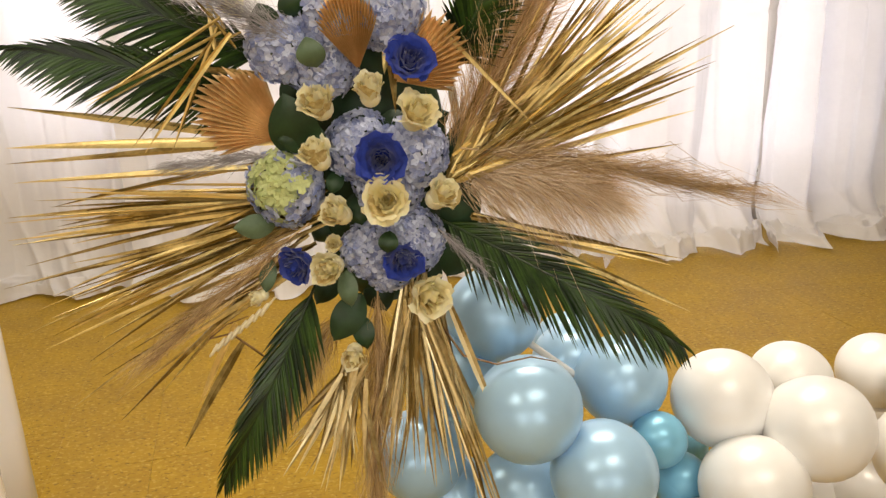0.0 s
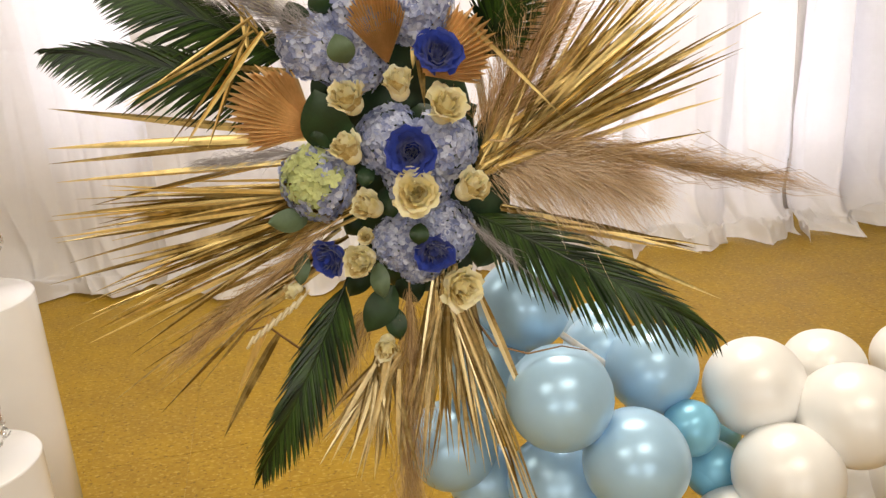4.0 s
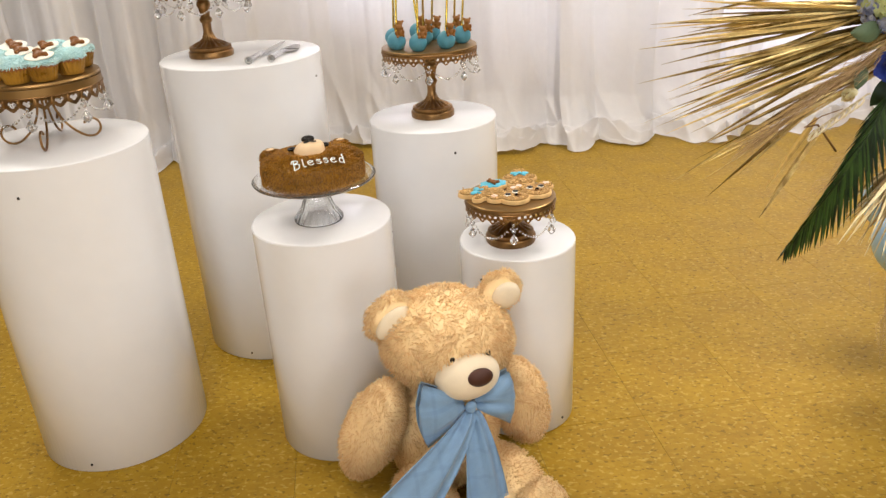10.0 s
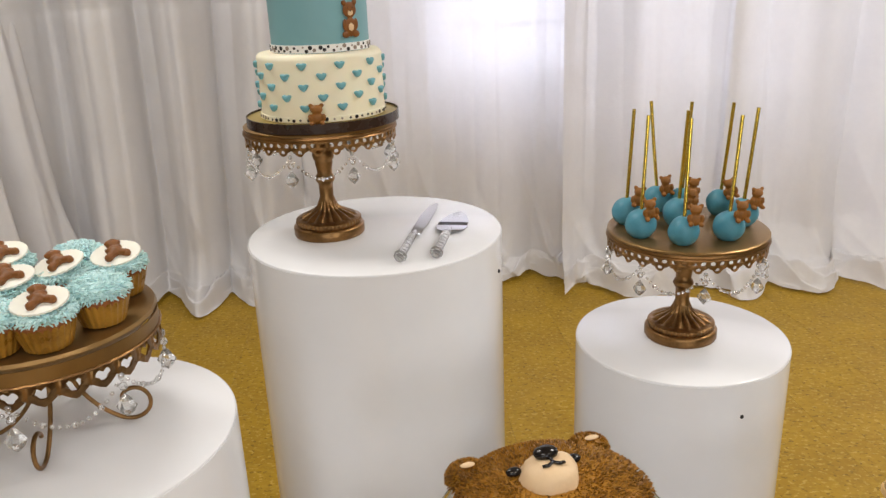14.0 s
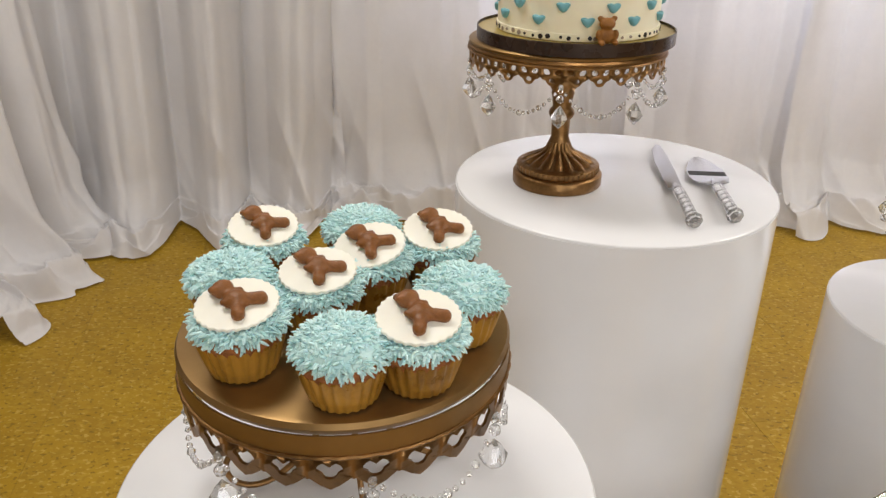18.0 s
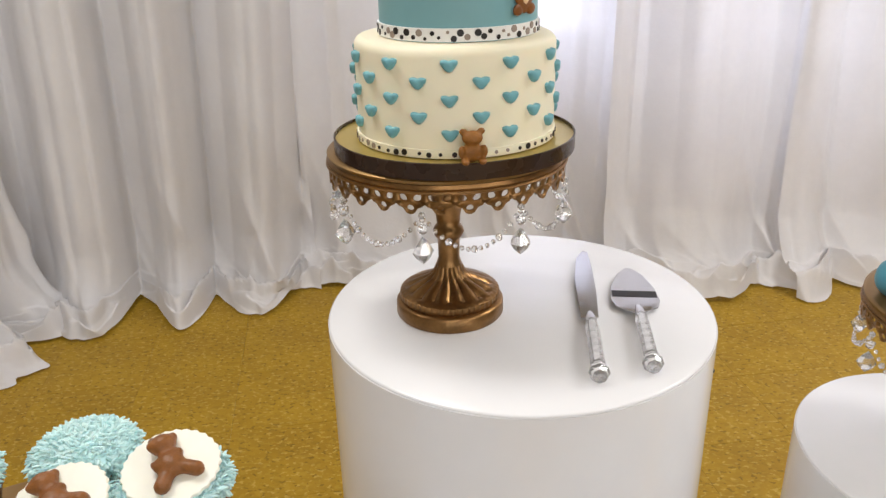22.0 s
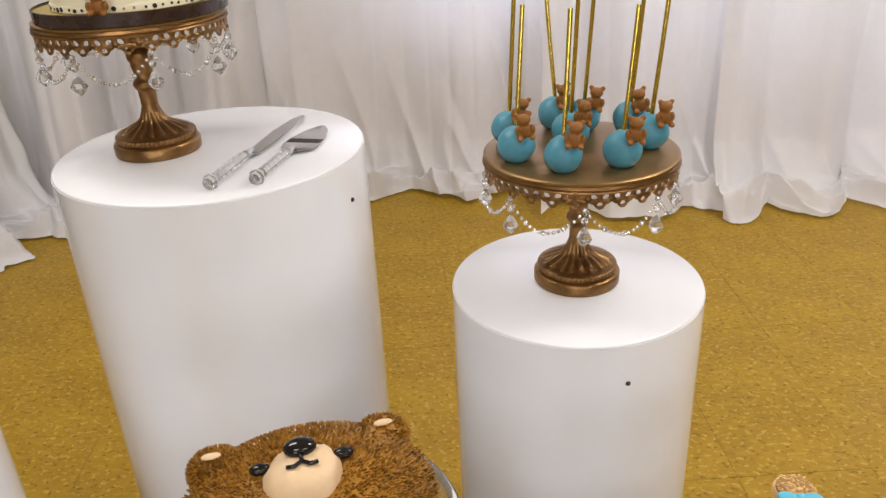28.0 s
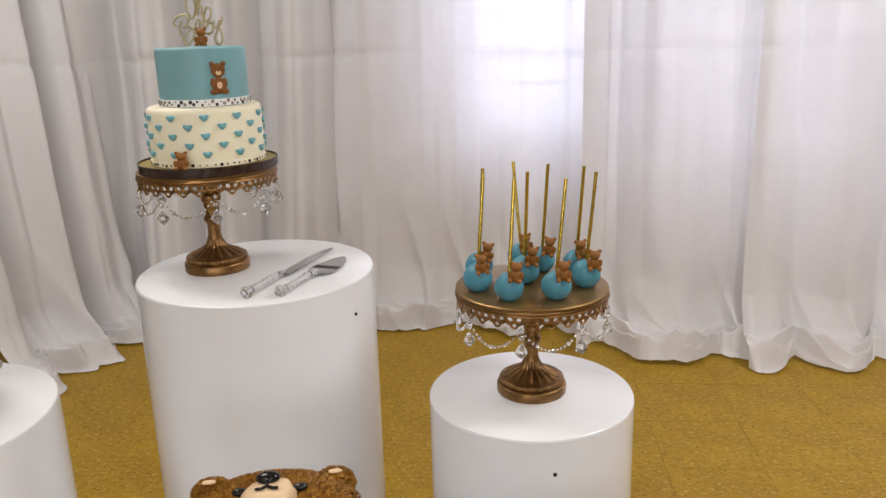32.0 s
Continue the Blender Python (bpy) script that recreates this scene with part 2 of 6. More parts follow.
M = {
    "white_lacquer": material("white_lacquer", (0.845, 0.85, 0.87), 0.20, vary=0.03, scale=3, coat=0.4, bump=0.02, bump_scale=40),
    "screw": material("screw", (0.02, 0.02, 0.02), 0.5, vary=0.2),
    "vinyl": vinyl("vinyl"),
    "grout": material("grout", (0.26, 0.15, 0.010), 0.8, vary=0.3),
    "curtain": cloth("curtain", (0.85, 0.84, 0.855), 0.27),
    "wall": material("wall", (0.48, 0.45, 0.40), 0.8, vary=0.06, scale=4, bump=0.15, bump_scale=200),
    "frame_paint": material("frame_paint", (0.75, 0.74, 0.72), 0.45, vary=0.05),
    "glass": material("glass", (1, 1, 1), 0.02, transmission=1.0, vary=0.0, ior=1.45),
    "ceiling": material("ceiling", (0.62, 0.61, 0.58), 0.85, vary=0.05, bump=0.4, bump_scale=90),
    "gold_metal": material("gold_metal", (0.25, 0.135, 0.050), 0.34, metal=0.9, vary=0.4, scale=30, bump=0.12, bump_scale=260),
    "gold_plate": material("gold_plate", (0.29, 0.175, 0.066), 0.38, metal=0.8, vary=0.15, scale=12, bump=0.05, bump_scale=200),
    "crystal": material("crystal", (1, 1, 1), 0.0, transmission=0.88, vary=0.0, ior=1.58),
    "acrylic": material("acrylic", (0.98, 0.98, 0.98), 0.04, transmission=0.88, vary=0.0, ior=1.49),
    "glassware": material("glassware", (0.97, 0.98, 0.98), 0.02, transmission=0.96, vary=0.0, ior=1.45),
    "chain": material("chain", (0.75, 0.73, 0.70), 0.25, metal=1.0, vary=0.1),
    "fondant_cream": material("fondant_cream", (0.90, 0.84, 0.64), 0.55, vary=0.03, scale=8, subsurface=0.15, bump=0.05),
    "fondant_blue": material("fondant_blue", (0.20, 0.40, 0.44), 0.5, vary=0.05, scale=8, bump=0.05),
    "heart_blue": material("heart_blue", (0.17, 0.42, 0.48), 0.5, vary=0.10, scale=60),
    "ribbon_white": material("ribbon_white", (0.85, 0.84, 0.82), 0.45, vary=0.03),
    "ink_black": material("ink_black", (0.015, 0.012, 0.012), 0.4, vary=0.2),
    "ink_taupe": material("ink_taupe", (0.30, 0.24, 0.20), 0.5, vary=0.1),
    "ribbon_brown": material("ribbon_brown", (0.035, 0.018, 0.012), 0.28, vary=0.2, scale=40),
    "board_gold": material("board_gold", (0.50, 0.38, 0.10), 0.35, metal=0.6, vary=0.1, bump=0.1),
    "fondant_bear": material("fondant_bear", (0.25, 0.098, 0.013), 0.55, vary=0.25, scale=120, bump=0.3, bump_scale=500),
    "choc_bear": material("choc_bear", (0.20, 0.072, 0.014), 0.45, vary=0.3, scale=90, bump=0.3, bump_scale=400),
    "topper_gold": material("topper_gold", (0.62, 0.54, 0.34), 0.45, metal=0.5, vary=0.25, scale=400, bump=0.5, bump_scale=1500),
    "pop_blue": material("pop_blue", (0.075, 0.27, 0.36), 0.42, vary=0.14, scale=40, bump=0.2, bump_scale=120),
    "straw_gold": material("straw_gold", (0.66, 0.48, 0.08), 0.18, metal=1.0, vary=0.12, scale=200, bump=0.1),
    "frosting": material("frosting", (0.46, 0.76, 0.77), 0.6, vary=0.12, scale=50, subsurface=0.2, spread=0.0, island=0.5, second=(0.68, 0.91, 0.90)),
    "disc_white": material("disc_white", (0.88, 0.86, 0.76), 0.6, vary=0.03, subsurface=0.1),
    "wrapper": material("wrapper", (0.25, 0.112, 0.012), 0.30, metal=0.2, vary=0.35, scale=40, spread=0.25, second=(0.44, 0.235, 0.036)),
    "sponge": material("sponge", (0.30, 0.11, 0.035), 0.8, vary=0.35, scale=120, bump=0.6, bump_scale=400),
    "fur_icing": material("fur_icing", (0.225, 0.090, 0.005), 0.42, vary=0.30, scale=45, island=0.7, second=(0.41, 0.190, 0.018)),
    "icing_tan": material("icing_tan", (0.76, 0.55, 0.33), 0.5, vary=0.06, scale=30, bump=0.3, bump_scale=80),
    "icing_white": material("icing_white", (0.80, 0.86, 0.84), 0.4, vary=0.04),
    "cookie": material("cookie", (0.70, 0.46, 0.20), 0.7, vary=0.2, scale=60, bump=0.3, bump_scale=300),
    "cookie_fur": material("cookie_fur", (0.58, 0.32, 0.09), 0.6, vary=0.4, scale=120, bump=1.0, bump_scale=350, island=0.8, second=(0.82, 0.53, 0.22)),
    "icing_blue": material("icing_blue", (0.10, 0.48, 0.66), 0.4, vary=0.05),
    "icing_pink": material("icing_pink", (0.88, 0.66, 0.56), 0.5, vary=0.05),
    "steel": material("steel", (0.62, 0.62, 0.63), 0.16, metal=1.0, vary=0.06, scale=30, aniso=(1, 14, 1)),
    "plush": material("plush", (0.96, 0.60, 0.27), 0.9, vary=0.16, scale=26, sheen=0.1, island=0.6, second=(1.0, 0.76, 0.42), bump=0.9, bump_scale=240),
    "plush_light": material("plush_light", (0.80, 0.68, 0.50), 0.9, vary=0.06, sheen=0.4, bump=0.3, bump_scale=500),
    "nose_brown": material("nose_brown", (0.06, 0.02, 0.013), 0.55, vary=0.2, bump=0.3, bump_scale=800),
    "eye_black": material("eye_black", (0.01, 0.008, 0.008), 0.12, vary=0.1),
    "ribbon_blue": material("ribbon_blue", (0.19, 0.33, 0.52), 0.48, vary=0.10, scale=14, sheen=0.3, bump=0.25, bump_scale=500, aniso=(1, 6, 1)),
    "balloon_blue": material("balloon_blue", (0.38, 0.60, 0.80), 0.32, metal=0.22, vary=0.05, scale=6),
    "balloon_deep": material("balloon_deep", (0.20, 0.50, 0.69), 0.34, metal=0.22, vary=0.05, scale=6),
    "balloon_white": material("balloon_white", (0.82, 0.815, 0.80), 0.36, metal=0.1, vary=0.03, scale=6),
    "rose_blue": material("rose_blue", (0.016, 0.044, 0.34), 0.5, vary=0.35, scale=3, sheen=0.3),
    "rose_yellow": material("rose_yellow", (1.0, 0.88, 0.45), 0.55, vary=0.06, scale=2.2, spread=0.15, second=(1.0, 0.96, 0.74), subsurface=0.1),
    "rose_edge": material("rose_edge", (0.62, 0.40, 0.12), 0.6, vary=0.3, scale=4, second=(0.92, 0.80, 0.44)),
    "hydrangea": material("hydrangea", (0.34, 0.40, 0.70), 0.6, vary=0.25, scale=4, island=0.7, second=(0.66, 0.71, 0.86)),
    "hydrangea_green": material("hydrangea_green", (0.58, 0.64, 0.30), 0.6, vary=0.25, scale=4),
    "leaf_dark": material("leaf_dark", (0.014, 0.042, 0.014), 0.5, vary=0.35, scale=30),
    "leaf_grey": material("leaf_grey", (0.09, 0.14, 0.08), 0.5, vary=0.2, scale=30),
    "cycad": material("cycad", (0.006, 0.024, 0.004), 0.36, vary=0.4, scale=20, island=0.8, second=(0.034, 0.078, 0.012)),
    "gold_leaf": material("gold_leaf", (0.36, 0.225, 0.048), 0.32, metal=0.6, vary=0.55, scale=16, island=0.8, second=(0.86, 0.66, 0.28), aniso=(1, 1, 1)),
    "gold_pale": material("gold_pale", (0.50, 0.34, 0.11), 0.35, metal=0.45, vary=0.5, scale=16, island=0.8, second=(0.92, 0.78, 0.46)),
    "palm_tan": material("palm_tan", (0.72, 0.43, 0.16), 0.6, vary=0.22, scale=20, second=(0.90, 0.62, 0.30)),
    "pampas": material("pampas", (0.66, 0.45, 0.25), 0.85, vary=0.2, scale=30, island=0.6, second=(0.80, 0.66, 0.50)),
    "pampas_tan": material("pampas_tan", (0.52, 0.31, 0.13), 0.85, vary=0.25, scale=30, island=0.6, second=(0.72, 0.50, 0.28)),
    "pampas_brown": material("pampas_brown", (0.42, 0.26, 0.12), 0.8, vary=0.3, scale=30, island=0.7, second=(0.62, 0.44, 0.24)),
    "pampas_grey": material("pampas_grey", (0.34, 0.32, 0.33), 0.85, vary=0.2, scale=30),
    "shaving": material("shaving", (0.80, 0.72, 0.52), 0.55, vary=0.1),
    "twig": material("twig", (0.22, 0.12, 0.05), 0.7, vary=0.3),
    "dark_wood": material("dark_wood", (0.035, 0.020, 0.012), 0.4, vary=0.4, scale=8, aniso=(1, 1, 0.15)),
    "lamp_white": material("lamp_white", (0.85, 0.85, 0.83), 0.5, vary=0.02),
}
# petals let part of the light through
for petal, share in (("rose_yellow", 0.30), ("rose_edge", 0.25), ("hydrangea", 0.25), ("hydrangea_green", 0.25), ("rose_blue", 0.15), ("palm_tan", 0.2)):
    n, l = M[petal].node_tree.nodes, M[petal].node_tree.links
    tr, mx = n.new("ShaderNodeBsdfTranslucent"), n.new("ShaderNodeMixShader")
    l.new(n["Principled BSDF"].inputs["Base Color"].links[0].from_socket, tr.inputs[0])
    mx.inputs[0].default_value = share
    l.new(n["Principled BSDF"].outputs[0], mx.inputs[1])
    l.new(tr.outputs[0], mx.inputs[2])
    l.new(mx.outputs[0], n["Material Output"].inputs[0])
# thin darker lines woven both ways into the ribbon
n, l = M["ribbon_blue"].node_tree.nodes, M["ribbon_blue"].node_tree.links
base = n["Principled BSDF"].inputs["Base Color"].links[0].from_socket
for way in ("X", "Z"):
    w = n.new("ShaderNodeTexWave")
    w.bands_direction, w.inputs["Scale"].default_value, w.inputs["Distortion"].default_value = way, 5.5, 0.6
    l.new(n["Texture Coordinate"].outputs["Object"], w.inputs["Vector"])
    thin = n.new("ShaderNodeMapRange")
    thin.inputs["From Min"].default_value, thin.inputs["From Max"].default_value, thin.inputs["To Max"].default_value = 0.93, 0.98, 0.2
    l.new(w.outputs["Fac"], thin.inputs["Value"])
    mx = n.new("ShaderNodeMix")
    mx.data_type = "RGBA"
    l.new(thin.outputs[0], mx.inputs["Factor"])
    l.new(base, mx.inputs["A"])
    mx.inputs["B"].default_value = (0.10, 0.19, 0.34, 1)
    base = mx.outputs["Result"]
l.new(base, n["Principled BSDF"].inputs["Base Color"])
for glassy in ("glass", "crystal"):
    M[glassy].use_backface_culling = False

# ---------------------------------------------------------------- mesh helpers


class Shape:
    """Vertices and faces gathered for one mesh; each face has a material slot."""

    def __init__(self):
        self.v, self.f, self.m = [], [], []

    def add(self, verts, faces, slot=0, m=None):
        k = len(self.v)
        self.v += [tuple(m @ Vector(p)) if m is not None else tuple(p) for p in verts]
        self.f += [tuple(i + k for i in q) for q in faces]
        self.m += [slot] * len(faces)
        return self


def mesh_of(shape, mats, smooth=45, name="mesh"):
    me = bpy.data.meshes.new(name)
    me.from_pydata(shape.v, [], shape.f)
    for q in mats if isinstance(mats, (list, tuple)) else [mats]:
        me.materials.append(M[q])
    me.polygons.foreach_set("material_index", shape.m)
    if smooth:
        me.shade_smooth()
        if smooth < 180:
            me.set_sharp_from_angle(angle=radians(smooth))
    me.update()
    return me


def part(name, shape, mats, parent, label="", smooth=45, m=None):
    ob = new(name, mesh_of(shape, mats, smooth, name) if isinstance(shape, Shape) else shape)
    ob.parent = parent
    if m is not None:
        ob.matrix_basis = m
    return tagged(ob, label)


def fused(me, voxel):
    """One skin round the overlapping forms of a mesh."""
    ob = bpy.data.objects.new("form", me)
    scene.collection.objects.link(ob)
    mod = ob.modifiers.new("skin", "REMESH")
    mod.mode, mod.voxel_size, mod.use_smooth_shade = "VOXEL", voxel, True
    relax = ob.modifiers.new("relax", "SMOOTH")
    relax.iterations = 3
    out = bpy.data.meshes.new_from_object(ob.evaluated_get(bpy.context.evaluated_depsgraph_get()))
    bpy.data.objects.remove(ob)
    if not out.materials:
        for q in me.materials:
            out.materials.append(q)
    out.shade_smooth()
    return out


def welded(me, gap=0.0001):
    bm = bmesh.new()
    bm.from_mesh(me)
    bmesh.ops.remove_doubles(bm, verts=bm.verts, dist=gap)
    bm.to_mesh(me)
    bm.free()
    return me


def thing(name, m, label, category, group="", kind=""):
    ob = new(name)
    ob.empty_display_size = 0.05
    ob.matrix_basis = m
    return tagged(ob, label, category, group, kind)


def solid(name, shape, mats, m, label, category, group="", kind="", smooth=45):
    """A thing that is one mesh."""
    ob = new(name, mesh_of(shape, mats, smooth, name) if isinstance(shape, Shape) else shape)
    ob.matrix_basis = m
    return tagged(ob, label, category, group, kind)


def lathe(profile, n=48, ripple=None, cap=True):
    """A turned shape round z from (radius, height) pairs; ripple(angle, i) scales the radius."""
    v, f = [], []
    for i, (r, z) in enumerate(profile):
        for k in range(n):
            a = 2 * math.pi * k / n
            q = r * (ripple(a, i) if ripple else 1)
            v.append((q * math.cos(a), q * math.sin(a), z))
    for i in range(len(profile) - 1):
        for k in range(n):
            j = (k + 1) % n
            f.append((i * n + k, i * n + j, (i + 1) * n + j, (i + 1) * n + k))
    if cap and profile[0][0] > 1e-6:
        f.append(tuple(range(n - 1, -1, -1)))
    if cap and profile[-1][0] > 1e-6:
        f.append(tuple(range((len(profile) - 1) * n, len(profile) * n)))
    return v, f


def tube(points, radius, n=6, closed=False):
    """A round bar along points; radius is a number or a function of 0..1."""
    pts = [Vector(p) for p in points]
    v, f = [], []
    up = Vector((0.13, 0.31, 0.94))
    for i, p in enumerate(pts):
        a, b = pts[max(0, i - 1)], pts[min(len(pts) - 1, i + 1)]
        if closed:
            a, b = pts[i - 1], pts[(i + 1) % len(pts)]
        t = (b - a).normalized() if (b - a).length > 1e-9 else Vector((0, 0, 1))
        s = t.cross(up)
        if s.length < 0.05:
            s = t.cross(Vector((1, 0, 0)))
        s.normalize()
        w = s.cross(t)
        r = radius(i / max(1, len(pts) - 1)) if callable(radius) else radius
        for k in range(n):
            c = 2 * math.pi * k / n
            v.append(p + s * (r * math.cos(c)) + w * (r * math.sin(c)))
    m = len(pts)
    for i in range(m if closed else m - 1):
        for k in range(n):
            j, o = (k + 1) % n, (i + 1) % m
            f.append((i * n + k, i * n + j, o * n + j, o * n + k))
    if not closed:
        f += [tuple(range(n - 1, -1, -1)), tuple(range((m - 1) * n, m * n))]
    return v, f


def ball(r=1.0, nu=20, nv=12, sx=1, sy=1, sz=1):
    v, f = [(0, 0, -r * sz)], []
    for i in range(1, nv):
        a = math.pi * i / nv - math.pi / 2
        for k in range(nu):
            b = 2 * math.pi * k / nu
            v.append((r * sx * math.cos(a) * math.cos(b), r * sy * math.cos(a) * math.sin(b), r * sz * math.sin(a)))
    v.append((0, 0, r * sz))
    for k in range(nu):
        j = (k + 1) % nu
        f.append((0, 1 + j, 1 + k))
        for i in range(nv - 2):
            f.append((1 + i * nu + k, 1 + i * nu + j, 1 + (i + 1) * nu + j, 1 + (i + 1) * nu + k))
        f.append((1 + (nv - 2) * nu + k, 1 + (nv - 2) * nu + j, len(v) - 1))
    return v, f


def box(x0, x1, y0, y1, z0, z1):
    v = [(x, y, z) for z in (z0, z1) for y in (y0, y1) for x in (x0, x1)]
    return v, [(0, 2, 3, 1), (4, 5, 7, 6), (0, 1, 5, 4), (1, 3, 7, 5), (3, 2, 6, 7), (2, 0, 4, 6)]


def slab(outline, z0, z1, edge=0.0):
    """A flat piece of that outline with a softened upper edge."""
    n = len(outline)
    cx, cy = sum(p[0] for p in outline) / n, sum(p[1] for p in outline) / n
    rings = [(1.0, z0), (1.0, z1 - edge)]
    if edge:
        size = max(math.hypot(p[0] - cx, p[1] - cy) for p in outline)
        rings += [(1 - 0.3 * edge / size, z1 - 0.3 * edge), (1 - edge / size, z1)]
    v = [(cx + (x - cx) * s, cy + (y - cy) * s, z) for s, z in rings for x, y in outline]
    f = [tuple(range(n - 1, -1, -1)), tuple(range((len(rings) - 1) * n, len(rings) * n))]
    for i in range(len(rings) - 1):
        f += [(i * n + k, i * n + (k + 1) % n, (i + 1) * n + (k + 1) % n, (i + 1) * n + k) for k in range(n)]
    return v, f


def blade(p0, p1, width, sag=0.0, fold=0.25, n=6, side=None, tip=0.04):
    """A long pointed leaf from p0 to p1 with a crease along its middle."""
    p0, p1 = Vector(p0), Vector(p1)
    d = p1 - p0
    s = Vector(side) if side is not None else d.cross(Vector((0, -1, 0.15)))
    s = (s - d * (s.dot(d) / max(1e-9, d.length_squared))).normalized()
    w = s.cross(d).normalized()
    v, f = [], []
    for i in range(n + 1):
        t = i / n
        q = p0 + d * t + Vector((0, 0, -sag * t * t))
        h = width * 0.5 * max(tip, math.sin(math.pi * min(1, 0.12 + 0.88 * t) ** 0.8) ** 0.8)
        v += [q - s * h - w * (fold * h), q, q + s * h - w * (fold * h)]
    for i in range(n):
        a = 3 * i
        f += [(a, a + 1, a + 4, a + 3), (a + 1, a + 2, a + 5, a + 4)]
    return v, f


def spike(p, d, length, r):
    """A small three-sided strand of icing or fur."""
    d = d.normalized()
    s = d.cross(Vector((0.3, 0.2, 0.93)))
    s = s.normalized() if s.length > 0.05 else Vector((1, 0, 0))
    w = s.cross(d)
    v = []
    for r2, t in ((r, 0), (r * 1.0, 0.55)):
        for k in range(3):
            c = 2.1 * k
            v.append(p + d * (length * t) + s * (r2 * math.cos(c)) + w * (r2 * math.sin(c)))
    v.append(p + d * length + Vector((0, 0, -length * 0.12)))
    return v, [(0, 1, 4, 3), (1, 2, 5, 4), (2, 0, 3, 5), (3, 4, 6), (4, 5, 6), (5, 3, 6)]

# ---------------------------------------------------------------- the room
TURN_M = pose(-0.6, 2.0, 0, 0, 0, ROOM_TURN)
X0, X1, Y0, Y1, CEIL = -4.2, 5.2, -6.0, 2.30, 2.9
TILE_TURN = 15.0


def setting(name, shape, mats, label, smooth=0):
    return solid(name, shape, mats, TURN_M, label, "", kind="structure", smooth=smooth)


floor = setting("floor", Shape().add(*box(X0 - 0.15, X1 + 0.15, Y0 - 0.2, Y1 + 0.2, -0.12, -0.0035)), "grout", "ochre speckled vinyl tile floor, worn and polished")
setting("ceiling", Shape().add(*box(X0 - 0.2, X1 + 0.2, Y0 - 0.2, Y1 + 0.2, CEIL, CEIL + 0.15)), "ceiling", "plain off-white ceiling")
wall = Shape()
edge = X0 - 0.15
for wx, ww, SILL in WINDOWS:
    wall.add(*box(edge, wx - ww / 2, Y1, Y1 + 0.2, 0, CEIL))
    wall.add(*box(wx - ww / 2, wx + ww / 2, Y1, Y1 + 0.2, 0, SILL))
    wall.add(*box(wx - ww / 2, wx + ww / 2, Y1, Y1 + 0.2, HEAD, CEIL))
    edge = wx + ww / 2
wall.add(*box(edge, X1 + 0.15, Y1, Y1 + 0.2, 0, CEIL))
setting("wall_north", wall, "wall", "beige painted wall with windows behind white drapes")
# unseen wall; its two openings are added to hold the front fill lamps
south = Shape()
edge = X0 - 0.15
for wx, ww in SOUTH:
    south.add(*box(edge, wx - ww / 2, Y0 - 0.2, Y0, 0, CEIL))
    south.add(*box(wx - ww / 2, wx + ww / 2, Y0 - 0.2, Y0, 0, 0.85))
    south.add(*box(wx - ww / 2, wx + ww / 2, Y0 - 0.2, Y0, 2.25, CEIL))
    edge = wx + ww / 2
south.add(*box(edge, X1 + 0.15, Y0 - 0.2, Y0, 0, CEIL))
setting("wall_south", south, "wall", "plain beige painted wall with two openings added for front light")
setting("wall_west", Shape().add(*box(X0 - 0.15, X0, Y0, Y1, 0, CEIL)), "wall", "plain beige painted wall")
setting("wall_east", Shape().add(*box(X1, X1 + 0.15, Y0, Y1, 0, CEIL)), "wall", "plain beige painted wall")

for i, (wx, ww, SILL) in enumerate(WINDOWS):
    win = solid("window_%d" % (i + 1), Shape().add(*box(wx - ww / 2 - 0.03, wx + ww / 2 + 0.03, Y1 - 0.035, Y1 + 0.0, SILL - 0.05, SILL)), "frame_paint", TURN_M,
                "white painted sash window seen through sheer drapes", "window", "windows", "structure", 0)
    fr = Shape()
    for a, b, c, d in ((-ww / 2, -ww / 2 + 0.05, SILL, HEAD), (ww / 2 - 0.05, ww / 2, SILL, HEAD), (-ww / 2 + 0.05, ww / 2 - 0.05, SILL, SILL + 0.06), (-ww / 2 + 0.05, ww / 2 - 0.05, HEAD - 0.05, HEAD)):
        fr.add(*box(wx + a, wx + b, Y1 + 0.06, Y1 + 0.11, c, d))
    part("window_frame", fr, "frame_paint", win, smooth=0)
    for z in (1.08, 1.20, 1.40):
        part("glazing_bar", Shape().add(*box(wx - ww / 2 + 0.05, wx + ww / 2 - 0.05, Y1 + 0.065, Y1 + 0.10, z, z + (0.05 if z == 1.20 else 0.025))), "frame_paint", win, smooth=0)
    pane = part("pane", Shape().add(*box(wx - ww / 2 + 0.05, wx + ww / 2 - 0.05, Y1 + 0.112, Y1 + 0.118, SILL + 0.06, HEAD - 0.05)), "glass", win, smooth=0)
    pane.visible_shadow = False

for lx, ly in LAMPS:
    lamp = thing("ceiling_light", pose(*room(lx, ly, 2.9), 0, 0, ROOM_TURN), "white fluorescent ceiling light fitting on the ceiling", "ceiling light", "ceiling lights")
    rim = Shape()
    for a, b, c, d in ((-0.64, 0.64, -0.34, -0.31), (-0.64, 0.64, 0.31, 0.34), (-0.64, -0.61, -0.31, 0.31), (0.61, 0.64, -0.31, 0.31)):
        rim.add(*box(a, b, c, d, -0.05, 0))
    part("frame", rim, "lamp_white", lamp, smooth=0)
    part("diffuser", Shape().add(*box(-0.61, 0.61, -0.31, 0.31, -0.012, -0.004)), "lamp_white", lamp, smooth=0)


def fold_noise(x, y, z=0.0):
    return noise.noise(Vector((x, y, z)))


def crest(x, y, z=0.0):
    """Sharp ridges between soft hollows, 0 to 1."""
    return max(0.0, 1 - 3.2 * abs(fold_noise(x, y, z))) ** 1.4


